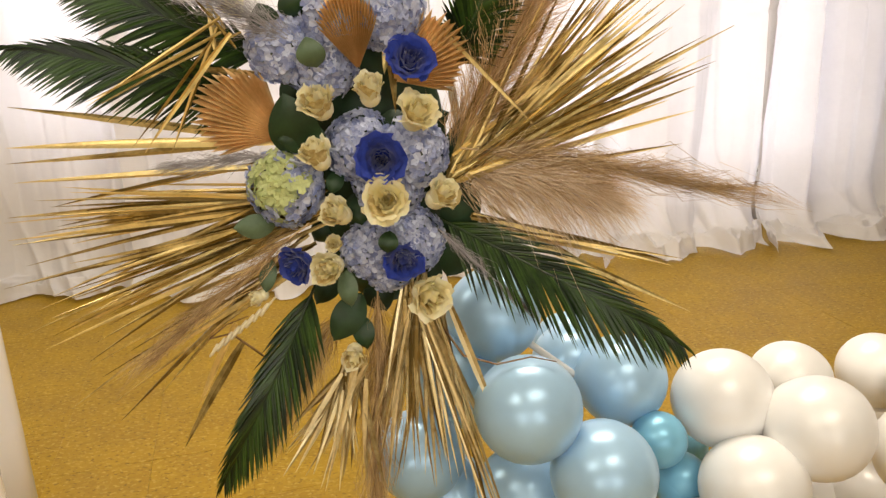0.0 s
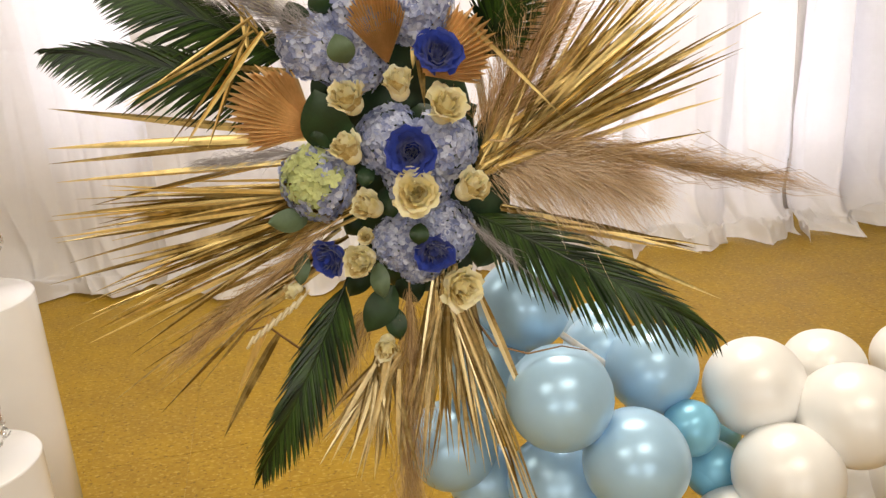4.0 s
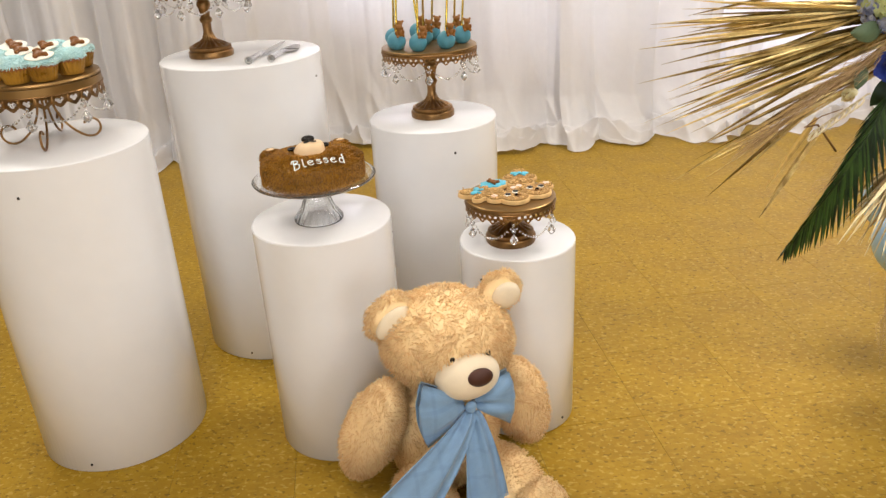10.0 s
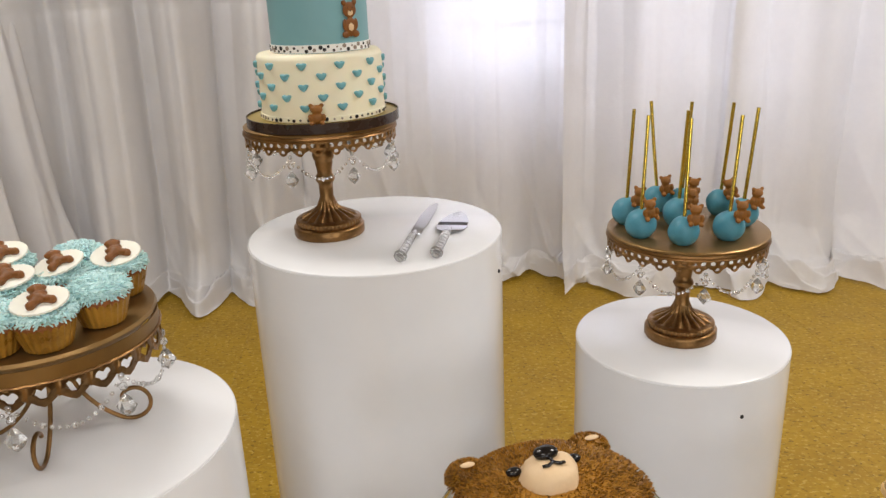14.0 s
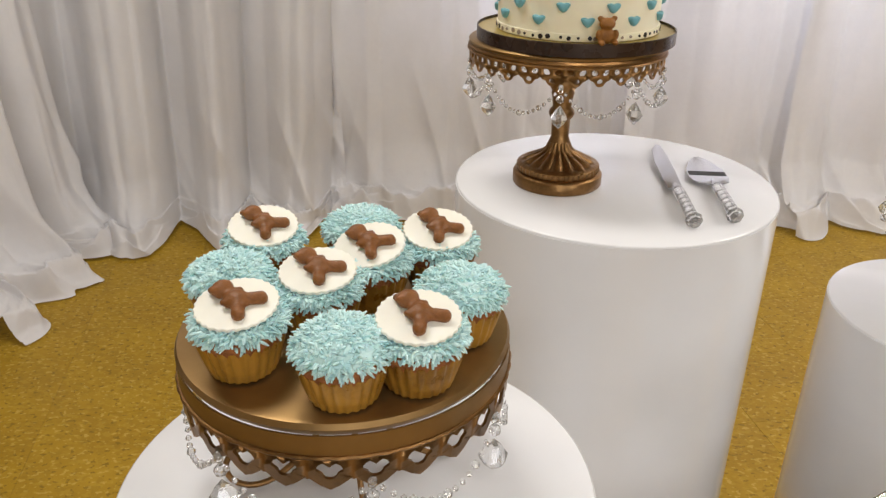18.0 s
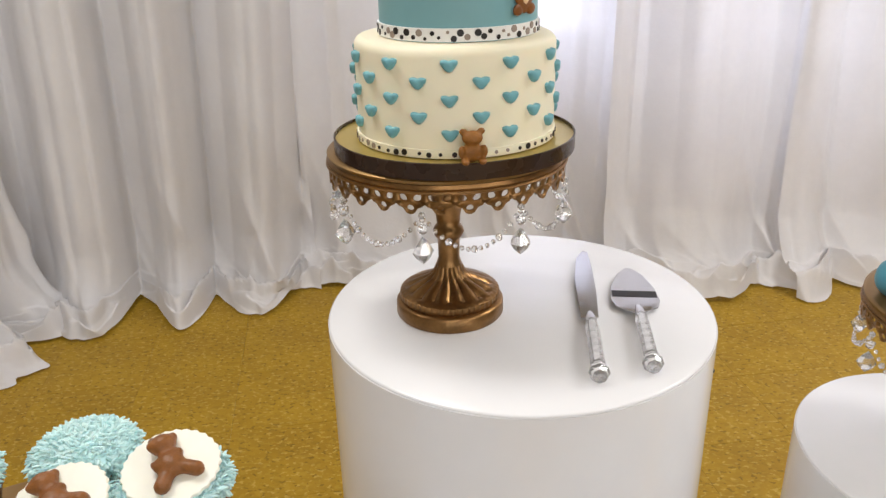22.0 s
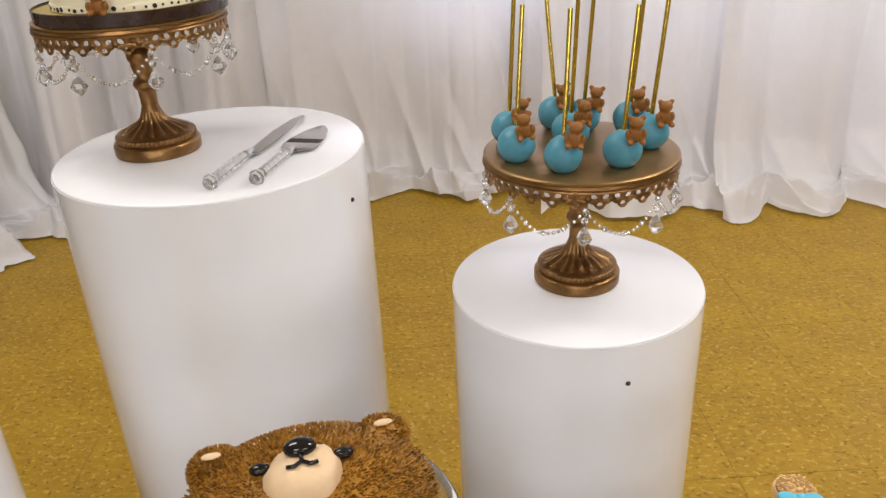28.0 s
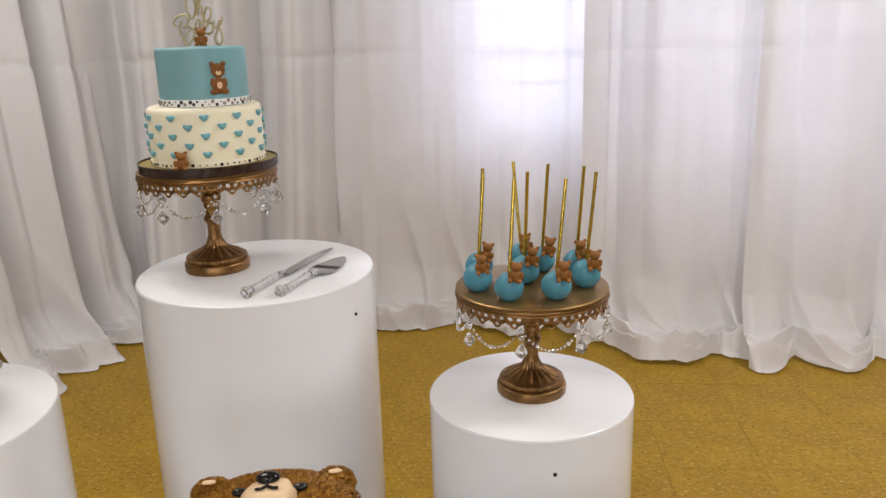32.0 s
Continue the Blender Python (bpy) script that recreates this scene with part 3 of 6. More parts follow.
def curtain(p0, p1, seed, folds, depth=0.035, top=2.75, spill=0.22, crease=1.25, lean=0.0, label="white polyester drape hanging to the floor with its hem pooled"):
    """A drape from p0 to p1 along the floor, falling in folds, its hem spilled towards the room."""
    p0, p1 = Vector((*p0, 0)), Vector((*p1, 0))
    d = p1 - p0
    width = d.length
    d.normalize()
    out = Vector((d.y, -d.x, 0))
    nu, nv = int(width * 150), 190
    v, f = [], []
    for j in range(nv + 1):
        t = j / nv
        run = (1 - (1 - t) ** 1.7) * (top + spill)               # finer towards the hem
        for i in range(nu + 1):
            u = i / nu
            x = u * width
            ph = x * folds * 2 * math.pi + 4.5 * fold_noise(x * 1.1, seed * 3.1, run * 0.25)
            soft = 0.45 + 0.55 * fold_noise(x * 2.1, seed * 1.7, 0.3)
            amp = depth * (0.45 + 0.55 * min(1, run / 1.6)) * (0.6 + 0.8 * soft)
            roll = 1.6 * abs(math.cos(0.5 * ph)) - 1.0                # round ridges, sharp valleys
            o = amp * (0.45 * math.sin(ph + 0.6) + 0.9 * roll + 0.5 * math.sin(1.7 * ph + seed) * fold_noise(x * 1.1, seed + 4) * 2 + 0.20 * (abs(math.sin(1.95 * ph + 2 * seed)) - 0.6) * (0.6 + fold_noise(x * 1.7, seed + 6, run * 0.3)))
            o += 0.022 * crest(x * 5.5 + 0.05 * run, seed * 5.3, run * 0.10) - 0.010 * crest(x * 7.5 - 0.04 * run, seed * 2.9, run * 0.12)   # narrow pressed creases
            fold = o
            o += 0.018 * fold_noise(x * 3, run * 0.9, seed) + 0.006 * fold_noise(x * 11, run * 3.5, seed + 5)
            o -= 0.012 * math.exp(-((run - (top - crease - 0.015 * fold_noise(x * 2, seed))) / 0.016) ** 2)
            z = top - run
            low = 0.25 + 0.10 * fold_noise(x * 1.8, seed + 9)
            o += lean * max(0.0, run - 1.0) ** 1.5
            sway = max(0.0, 1 - max(0.0, z) / 0.7)
            o += 0.050 * sway * (crest(x * 4.4 + z * 1.5, seed * 2.0, z * 0.5) - 0.3) + 0.007 * sway * crest(x * 8 - z * 2, seed * 4.0, z)
            if z < low:
                k = min(1.0, (low - z) / (low + spill))        # 0 at the knee, 1 at the hem
                o -= 0.15 * fold * k
                o += (spill * (0.70 + 0.20 * roll) + 0.05 * fold_noise(x * 2.3, seed + 2)) * k ** 1.15
                rise = max(0.0, min(1.0, (k - 0.30) / 0.40)) ** 1.5 * (1 - 0.75 * max(0.0, k - 0.85) / 0.15)
                crumple = 0.062 * crest(x * 3.4 + k * 2.2, k * 1.6, seed) + 0.036 * crest(x * 6.5 - k * 2.0, k * 2.6, seed + 8) + 0.010 * crest(x * 12 + k * 3, k * 2.5, seed + 3)
                z = low * (1 - k) ** 1.7 + (0.012 + crumple) * rise + 0.004 * k
                o += (0.02 * fold_noise(x * 7, k * 3, seed + 7) - 0.03 * abs(fold_noise(x * 4.5, seed + 11))) * k
                z = max(0.003, z)
            q = p0 + d * x + out * o
            v.append((q.x, q.y, z))
    for j in range(nv):
        for i in range(nu):
            a = j * (nu + 1) + i
            f.append((a, a + 1, a + nu + 2, a + nu + 1))
    return solid("curtain", Shape().add(v, f), "curtain", Matrix(), label, "curtain", "white drapes", smooth=180)


curtain((-3.80, 2.56), (-3.74, 3.36), 1.0, 2.6, 0.085, lean=0.05, label="white drape at the side, hem spread over the floor")
curtain((-3.88, 3.22), (-2.68, 3.66), 2.0, 2.8, 0.105)
curtain((-2.74, 3.76), (-1.50, 3.87), 3.0, 1.6, 0.026, spill=0.16, label="sheer white drape lit from the window behind it")
curtain((-1.58, 3.75), (-0.86, 3.83), 4.0, 2.6, 0.070, spill=0.26)
curtain((-0.92, 3.84), (-0.08, 4.00), 5.0, 2.6, 0.060, spill=0.28)
curtain((-0.065, 4.02), (0.80, 4.14), 6.0, 2.0, 0.062)
curtain((0.74, 4.12), (1.72, 4.30), 7.0, 2.4, 0.072, spill=0.26)
curtain((1.66, 4.26), (2.64, 4.50), 8.0, 2.8, 0.06, spill=0.28)
curtain((2.58, 4.46), (3.6, 4.70), 9.0, 2.6, 0.055)

# dark wooden furniture behind the side drape
cab = thing("cabinet", pose(-4.16, 2.30, 0, 0, 0, 9), "dark brown wooden cabinet standing behind the drape", "cabinet")
part("body", Shape().add(*box(-0.22, 0.22, -0.45, 0.45, 0.06, 0.95)), "dark_wood", cab, smooth=0)
part("top", Shape().add(*box(-0.24, 0.24, -0.47, 0.47, 0.953, 0.985)), "dark_wood", cab, smooth=0)
part("plinth", Shape().add(*box(-0.20, 0.20, -0.43, 0.43, 0.0, 0.057)), "dark_wood", cab, smooth=0)
for s in (-1, 1):
    part("door", Shape().add(*box(0.222, 0.238, min(0.01 * s, 0.43 * s), max(0.01 * s, 0.43 * s), 0.09, 0.92)), "dark_wood", cab, smooth=0)

cable = thing("cable", pose(0.53, 4.04, 0, 0, 0, 9), "thin black cable with a plug hanging before the drape", "cable")
part("cord", Shape().add(*tube([(0.012, 0, 0.47), (0.008, 0, 0.38), (0.004, -0.003, 0.28), (0.0, -0.004, 0.21)], 0.0035, 8)), "ink_black", cable, smooth=60)
part("plug", Shape().add(*lathe([(0.004, 0.215), (0.009, 0.20), (0.016, 0.16), (0.018, 0.10), (0.014, 0.075), (0.0, 0.07)], 16)), "ink_black", cable, "black plastic plug", smooth=60, m=pose(0, -0.004, 0))

# the dark slit between two drapes, its shade built as a black bar; no cord
for gx, gy, z0, z1 in ((-0.075, 3.92, 0.90, 1.055),):
    solid("blind_cord", Shape().add(*tube([(gx, gy, z0), (gx + 0.002, gy + 0.001, (z0 + z1) / 2), (gx + 0.001, gy, z1)], lambda t: 0.0022 + 0.0012 * math.sin(math.pi * t), 8)), "ink_black", Matrix(), "dark slit between drapes, built as a thin black bar", "cord", smooth=60)

# ---------------------------------------------------------------- plinths
PLINTHS = {  # centre, radius, height
    "A": (-2.140, 1.196, 0.211, 0.803), "B": (-1.8686, 1.746, 0.2275, 0.896), "C": (-1.3222, 1.767, 0.1855, 0.6975),
    "D": (-1.0635, 1.327, 0.1435, 0.504), "E": (-1.5265, 1.2265, 0.1658, 0.598)}
SIZE_WORD = {"A": "tall", "B": "tallest, widest", "C": "middle-height", "D": "shortest, narrowest", "E": "low"}
HOLDS = {"A": "under the cupcake stand", "B": "under the tiered cake", "C": "under the cake pops", "D": "under the cookie stand", "E": "under the glass cake stand"}
for k, (x, y, r, h) in PLINTHS.items():
    pl = thing("plinth", pose(x, y, 0), "%s white lacquered cylinder plinth %s" % (SIZE_WORD[k], HOLDS[k]), "plinth", "white cylinder plinths")
    part("wall", Shape().add(*lathe([(r - 0.004, 0.0), (r, 0.003), (r, h * 0.5), (r, h - 0.004)], 96)), "white_lacquer", pl, smooth=60)
    part("top", Shape().add(*lathe([(r - 0.001, h - 0.0038), (r - 0.0008, h - 0.0018), (r - 0.003, h), (0.0, h)], 96)), "white_lacquer", pl, smooth=60)
    for z, a in ((h - 0.062, {"A": -83, "B": -8, "C": -64, "D": -125, "E": 20}[k]), (0.025, {"A": -86, "B": -96, "C": -70, "D": -37, "E": -80}[k])):
        part("screw", Shape().add(*ball(0.0035, 10, 6, 1, 1, 1)), "screw", pl, "small black screw head", m=pose(r * math.cos(radians(a)), r * math.sin(radians(a)), z))

# ---------------------------------------------------------------- cake stands


def gallery(r, count, height, heart=False):
    """The pierced, scalloped skirt that hangs from a stand's plate."""
    s = Shape()
    n, thick = 16, 0.0025
    w = 2 * math.pi * r / count
    for k in range(count):
        def spot(px, pz, rr):
            a = 2 * math.pi * (k + 0.5 + px / w) / count
            return (rr * math.cos(a), rr * math.sin(a), pz)
        outer, inner = [], []
        for i in range(n):
            t = 2 * math.pi * i / n
            c, sn = math.cos(t), math.sin(t)
            big = max(abs(c), abs(sn))
            ox, oz = 0.5 * w * c / big, -0.5 * height + 0.5 * height * sn / big
            if sn < -0.5:
                oz = -height + 0.36 * height * abs(2 * ox / w) ** 1.3
            if heart:
                hx, hz = 0.30 * w * (abs(c) ** 0.8) * math.copysign(1, c) * (1.0 if sn > -0.2 else 0.62), -0.45 * height + 0.24 * height * (sn - 0.55 * max(0, 1 - abs(c) * 3) * (sn > 0))
            else:
                hx, hz = 0.27 * w * c * (1 - 0.30 * sn), -0.50 * height + 0.27 * height * sn
            outer.append((ox, oz))
            inner.append((hx, hz))
        for rr, flip in ((r, False), (r - thick, True)):
            v = [spot(*p, rr) for p in outer + inner]
            f = [(i, (i + 1) % n, n + (i + 1) % n, n + i) for i in range(n)]
            s.add(v, [q[::-1] for q in f] if not flip else f)
        v = [spot(*p, r) for p in inner] + [spot(*p, r - thick) for p in inner]
        s.add(v, [(i, (i + 1) % n, n + (i + 1) % n, n + i) for i in range(n)])
        low = [i for i in range(n) if math.sin(2 * math.pi * i / n) < -0.5]
        v = [spot(*outer[i], r) for i in low] + [spot(*outer[i], r - thick) for i in low]
        s.add(v, [(i, i + 1, len(low) + i + 1, len(low) + i) for i in range(len(low) - 1)])
    v, f = lathe([(r - 0.001, -0.0035), (r + 0.0012, -0.003), (r + 0.0022, -0.0015), (r + 0.0012, 0.0), (r - 0.001, 0.0005)], count * 8, lambda a, i: 1 + 0.006 * abs(math.sin(count * a)) * (0 < i < 4), False)
    s.add(v, f)
    return welded(mesh_of(s, "gold_metal", 30, "gallery"))


def pierced_skirt(r, count, height):
    """A scalloped skirt; each scallop has two slanting drop-shaped holes and a round one in its point."""
    s = Shape()
    thick = 0.0025
    w = 2 * math.pi * r / count

    def ring(k, outline, hx, hz, rx, rz, lean):
        """A plate of that outline with one hole, curved round the stand."""
        pts = []
        for i, (x0, z0) in enumerate(outline):
            x1, z1 = outline[(i + 1) % len(outline)]
            pts += [(x0 + (x1 - x0) * j / 3, z0 + (z1 - z0) * j / 3) for j in range(3)]
        hole = []
        for x, z in pts:
            a = math.atan2((z - hz) / rz, (x - hx) / rx)
            q = 1 - 0.22 * math.sin(a)
            hole.append((hx + rx * q * math.cos(a) + lean * rz * math.sin(a), hz + rz * math.sin(a)))
        n = len(pts)
        at = lambda p, rr: (rr * math.cos((k + p[0] / w) * 2 * math.pi / count), rr * math.sin((k + p[0] / w) * 2 * math.pi / count), p[1])
        f = [(i, (i + 1) % n, n + (i + 1) % n, n + i) for i in range(n)]
        s.add([at(p, r) for p in pts + hole], f)
        s.add([at(p, r - thick) for p in pts + hole], [q[::-1] for q in f])
        s.add([at(p, r) for p in hole] + [at(p, r - thick) for p in hole], f)
        return pts, at

    for k in range(count):
        h = height
        ring(k, [(-w / 2, -0.56 * h), (0, -0.46 * h), (0, 0), (-w / 2, 0)], -0.25 * w, -0.27 * h, 0.135 * w, 0.165 * h, -0.30)
        ring(k, [(0, -0.46 * h), (w / 2, -0.56 * h), (w / 2, 0), (0, 0)], 0.25 * w, -0.27 * h, 0.135 * w, 0.165 * h, 0.30)
        low = [(-0.40 * w, -0.66 * h), (-0.27 * w, -0.72 * h), (-0.15 * w, -0.92 * h), (-0.05 * w, -0.98 * h), (0.05 * w, -0.98 * h), (0.15 * w, -0.92 * h), (0.27 * w, -0.72 * h), (0.40 * w, -0.66 * h)]
        pts, at = ring(k, [(-w / 2, -0.56 * h)] + low + [(w / 2, -0.56 * h), (0, -0.46 * h)], 0, -0.70 * h, 0.125 * w, 0.125 * h, 0)
        rim = [(-w / 2, -0.56 * h)] + low + [(w / 2, -0.56 * h)]
        s.add([at(p, r) for p in rim] + [at(p, r - thick) for p in rim], [(i, i + 1, len(rim) + i + 1, len(rim) + i) for i in range(len(rim) - 1)])
    s.add(*lathe([(r - 0.001, -0.0035), (r + 0.0012, -0.003), (r + 0.0022, -0.0015), (r + 0.0012, 0.0), (r - 0.001, 0.0005)], count * 8, lambda a, i: 1 + 0.006 * abs(math.sin(2 * count * a)) * (0 < i < 4), False))
    return welded(mesh_of(s, "gold_metal", 30, "gallery"))


def crystal_drop(size):
    """A faceted pendant below its ring."""
    return Shape().add(*lathe([(0.0, -size), (size * 0.22, -size * 0.80), (size * 0.34, -size * 0.60), (size * 0.15, -size * 0.28), (0.0, -size * 0.12)], 6))


def swag(r, a0, a1, drop, z, beads):
    """A chain of clear beads that sags between two places on the rim."""
    s = Shape()
    for i in range(beads):
        t = i / (beads - 1)
        a = a0 + (a1 - a0) * t
        q = (r * math.cos(a), r * math.sin(a), z - drop * 4 * t * (1 - t))
        s.add(*ball(0.0026 if i % 4 else 0.0038, 7, 5), m=pose(*q))
    return s


def trimmings(stand, r, z, drops, size):
    for k in range(drops):
        a = 2 * math.pi * k / drops + 0.2
        b = 2 * math.pi * (k + 1) / drops + 0.2
        part("bead_chain", swag(r, a, b, 0.036, z, 17), "crystal", stand, "sagging chain of clear beads", smooth=0)
        d = part("crystal_drop", crystal_drop(size), "crystal", stand, "faceted clear crystal pendant", smooth=0, m=pose(r * math.cos(a), r * math.sin(a), z - 0.018))
        part("bead", Shape().add(*ball(0.0052, 8, 6)), "crystal", d, smooth=0, m=pose(0, 0, 0.004))
        part("link", Shape().add(*tube([(0.003 * math.cos(q), 0, 0.014 + 0.003 * math.sin(q)) for q in [i * math.pi / 4 for i in range(8)]], 0.0006, 4, True)), "chain", d)


def pedestal_stand(m, r, h, label, foot=0.063, drops=8, size=0.033, units=28):
    st = thing("cake_stand", m, label, "cake stand", "antique gold cake stands")
    part("plate", Shape().add(*lathe([(0.0, h - 0.006), (r * 0.98, h - 0.006), (r + 0.0015, h - 0.0045), (r + 0.002, h - 0.0015), (r, h), (r * 0.985, h + 0.0006), (0, h)], 80)), "gold_plate", st, "flat antique gold metal plate", smooth=35)
    part("band", Shape().add(*lathe([(r - 0.003, h - 0.0125), (r + 0.001, h - 0.0125), (r + 0.0018, h - 0.009), (r + 0.001, h - 0.0055), (r - 0.003, h - 0.0055)], units * 8, lambda a, i: 1 + (0.010 * abs(math.sin(2 * units * a)) if i == 2 else 0), False)), "gold_metal", st, "embossed gold band", smooth=40)
    part("gallery", pierced_skirt(r + 0.001, units, 0.024), "", st, "pierced scalloped gold skirt", smooth=30, m=pose(0, 0, h - 0.0115))
    top = h - 0.012
    part("stem", Shape().add(*lathe([(0.0150, 0.056), (0.0122, 0.064), (0.0125, 0.076), (0.0130, 0.086), (0.0160, 0.089), (0.0180, 0.094), (0.0160, 0.099), (0.0130, 0.102), (0.0140, 0.112), (0.0158, 0.120), (0.0155, 0.124), (0.0180, 0.127), (0.0192, 0.133), (0.0180, 0.140),
         (0.0140, 0.143), (0.0160, 0.146), (0.0160, 0.148), (0.0125, 0.151), (0.0148, 0.154), (0.0148, 0.156), (0.0120, 0.159), (0.0145, 0.162), (0.0145, 0.164), (0.0130, 0.168), (0.0200, 0.172), (0.036, 0.178)] if h > 0.15 else
         [(0.016, 0.050), (0.013, 0.054), (0.017, 0.058), (0.017, 0.064), (0.012, 0.069), (0.014, 0.078), (0.020, 0.088), (0.032, top)], 28)), "gold_metal", st, "turned baluster stem", smooth=70,
         m=Matrix.Diagonal((1.0, 1.0, (top / 0.178) if h > 0.15 else 1, 1)))
    part("base", Shape().add(*lathe([(foot * 0.98, 0.0), (foot, 0.002), (foot, 0.0150), (foot * 0.97, 0.0180), (foot * 0.89, 0.0190), (foot * 0.90, 0.0210), (foot * 0.90, 0.0280), (foot * 0.85, 0.0310), (foot * 0.77, 0.0310), (foot * 0.70, 0.0345), (foot * 0.56, 0.0390), (foot * 0.40, 0.0440),
         (foot * 0.29, 0.050), (foot * 0.24, 0.060)], 192, lambda a, i: 1 + (0.15 * abs(math.sin(8 * a)) - 0.09 if 8 <= i <= 12 else (0.03 * abs(math.sin(24 * a)) if 5 <= i <= 6 else 0)))), "gold_metal", st, "round fluted gold foot", smooth=50)
    trimmings(st, r + 0.001, h - 0.036, drops, size)
    return st


pedestal_stand(pose(-1.950, 1.731, 0.8965, 0, 0, 28.5), 0.1285, 0.2025, "antique gold pedestal cake stand with crystals, under tiered cake")
pedestal_stand(pose(-1.322, 1.7725, 0.6980, 0, 0, 40), 0.133, 0.2025, "antique gold pedestal cake stand with crystals, under cake pops")
pedestal_stand(pose(-1.079, 1.308, 0.5045, 0, 0, 25), 0.107, 0.118, "small antique gold cake stand with crystals, under cookies", foot=0.061, drops=6, size=0.032, units=24)

scroll = thing("cake_stand", pose(-2.147, 1.206, 0.8035, 0, 0, 20), "antique gold cake stand on scrolled wire legs, under cupcakes", "cake stand", "antique gold cake stands")
SA, HA = 0.133, 0.1570
part("plate", Shape().add(*lathe([(0.0, HA - 0.012), (SA * 0.97, HA - 0.012), (SA, HA - 0.008), (SA + 0.002, HA - 0.004), (SA, HA), (SA * 0.97, HA + 0.0008), (0, HA)], 80)), "gold_plate", scroll, "flat antique gold metal plate", smooth=35)
part("rim", Shape().add(*lathe([(SA + 0.0005, HA - 0.026), (SA + 0.002, HA - 0.026), (SA + 0.002, HA - 0.009), (SA + 0.0005, HA - 0.009), (SA + 0.0005, HA - 0.026)], 80, cap=False)), "gold_plate", scroll, smooth=35)
part("gallery", gallery(SA + 0.0015, 26, 0.030, True), "", scroll, "pierced gold skirt of small hearts", smooth=30, m=pose(0, 0, HA - 0.0255))
for k in range(4):
    pts = []
    for i in range(60):
        t = i / 59
        if t < 0.62:
            q = t / 0.62
            x = 0.006 + 0.016 * (1 - q) ** 3 + 0.072 * q ** 2.2
            z = (HA - 0.014) * (1 - q) ** 1.25 + 0.004 * q
        else:
            q = (t - 0.62) / 0.38
            a = -math.pi * 0.60 + q * 1.45 * math.pi
            rr = 0.026 * (1 - 0.45 * q)
            x, z = 0.088 + rr * math.cos(a), 0.0285 + rr * math.sin(a)
        pts.append((x, 0, max(0.0028, z)))
    part("leg", Shape().add(*tube(pts, 0.0028, 8)), "gold_metal", scroll, "scrolled gold wire leg", smooth=60, m=pose(0, 0, 0, 0, 0, 90 * k))
part("collar", Shape().add(*lathe([(0.02, HA - 0.016), (0.02, HA - 0.012)], 24)), "gold_metal", scroll)
trimmings(scroll, SA + 0.0015, HA - 0.050, 7, 0.036)

glass_stand = thing("glass_cake_stand", pose(-1.530, 1.219, 0.5985), "clear pressed glass pedestal cake stand with fluted foot", "cake stand")
part("plate", Shape().add(*lathe([(0.0, 0.094), (0.05, 0.094), (0.13, 0.098), (0.142, 0.104), (0.1435, 0.107), (0.141, 0.109), (0.128, 0.1035), (0.05, 0.100), (0.0, 0.100)], 72)), "glassware", glass_stand, smooth=50)
part("foot", Shape().add(*lathe([(0.0575, 0.0), (0.0585, 0.003), (0.056, 0.006), (0.040, 0.030), (0.028, 0.060), (0.024, 0.080), (0.034, 0.094), (0.030, 0.094), (0.019, 0.078), (0.022, 0.055), (0.034, 0.030), (0.050, 0.004), (0.0575, 0.0)], 72,
     lambda a, i: 1 + (0.05 * abs(math.sin(10 * a)) if 2 <= i <= 6 else 0), False)), "glassware", glass_stand, "fluted clear glass foot", smooth=60)

# ---------------------------------------------------------------- small figures


def bear_mesh(h, mats, flat=False):
    """A plain small bear shape, h high, sitting (or lying flat) and facing -y."""
    s = Shape()
    def e(x, y, z, sx, sy, sz, slot=0):
        s.add(*ball(h, 12, 8, sx, sy, sz), slot=slot, m=pose(x * h, y * h, z * h))
    if flat:
        e(0.02, 0.0, 0.10, 0.18, 0.20, 0.16), e(0.06, 0.33, 0.12, 0.175, 0.155, 0.17), e(-0.055, 0.35, 0.17, 0.085, 0.075, 0.085)
        e(-0.02, 0.475, 0.09, 0.068, 0.068, 0.07), e(0.215, 0.405, 0.09, 0.068, 0.068, 0.07)
        for k in range(4):                                            # two thick legs and two short arms
            e(-0.06 - 0.046 * k, -0.10 - 0.052 * k, 0.09, 0.10, 0.10, 0.11 + 0.008 * k), e(0.11 + 0.044 * k, -0.09 - 0.054 * k, 0.09, 0.10, 0.10, 0.11 + 0.008 * k)
            e(0.12 + 0.02 * k, 0.15 - 0.015 * k, 0.12, 0.06, 0.06, 0.07), e(-0.15 + 0.005 * k, 0.09 - 0.03 * k, 0.12, 0.055, 0.055, 0.07)
    else:
        e(0, 0, 0.30, 0.26, 0.21, 0.30), e(0, -0.03, 0.70, 0.26, 0.22, 0.21), e(0, -0.20, 0.67, 0.10, 0.08, 0.075)
        for q in (-1, 1):
            e(0.22 * q, 0, 0.88, 0.10, 0.07, 0.10), e(0.27 * q, -0.10, 0.34, 0.095, 0.13, 0.18), e(0.21 * q, -0.25, 0.10, 0.11, 0.19, 0.10)
    return fused(mesh_of(s, mats, 180, "bear"), h * 0.035)



# ---------------------------------------------------------------- tiered cake
CX, CY, CZ = -1.9350, 1.726, 1.1000
board = thing("cake_board", pose(CX - 0.006, CY, CZ), "round gold cake board edged with dark brown ribbon", "cake board")
part("disc", Shape().add(*lathe([(0.1275, 0.0), (0.1275, 0.0130), (0.0, 0.0135)], 72)), "board_gold", board, smooth=40)
part("ribbon", Shape().add(*lathe([(0.1278, 0.0), (0.1292, 0.0), (0.1292, 0.016), (0.1278, 0.0165), (0.1277, 0.0)], 72, cap=False)), "ribbon_brown", board, "dark brown satin ribbon", smooth=40)

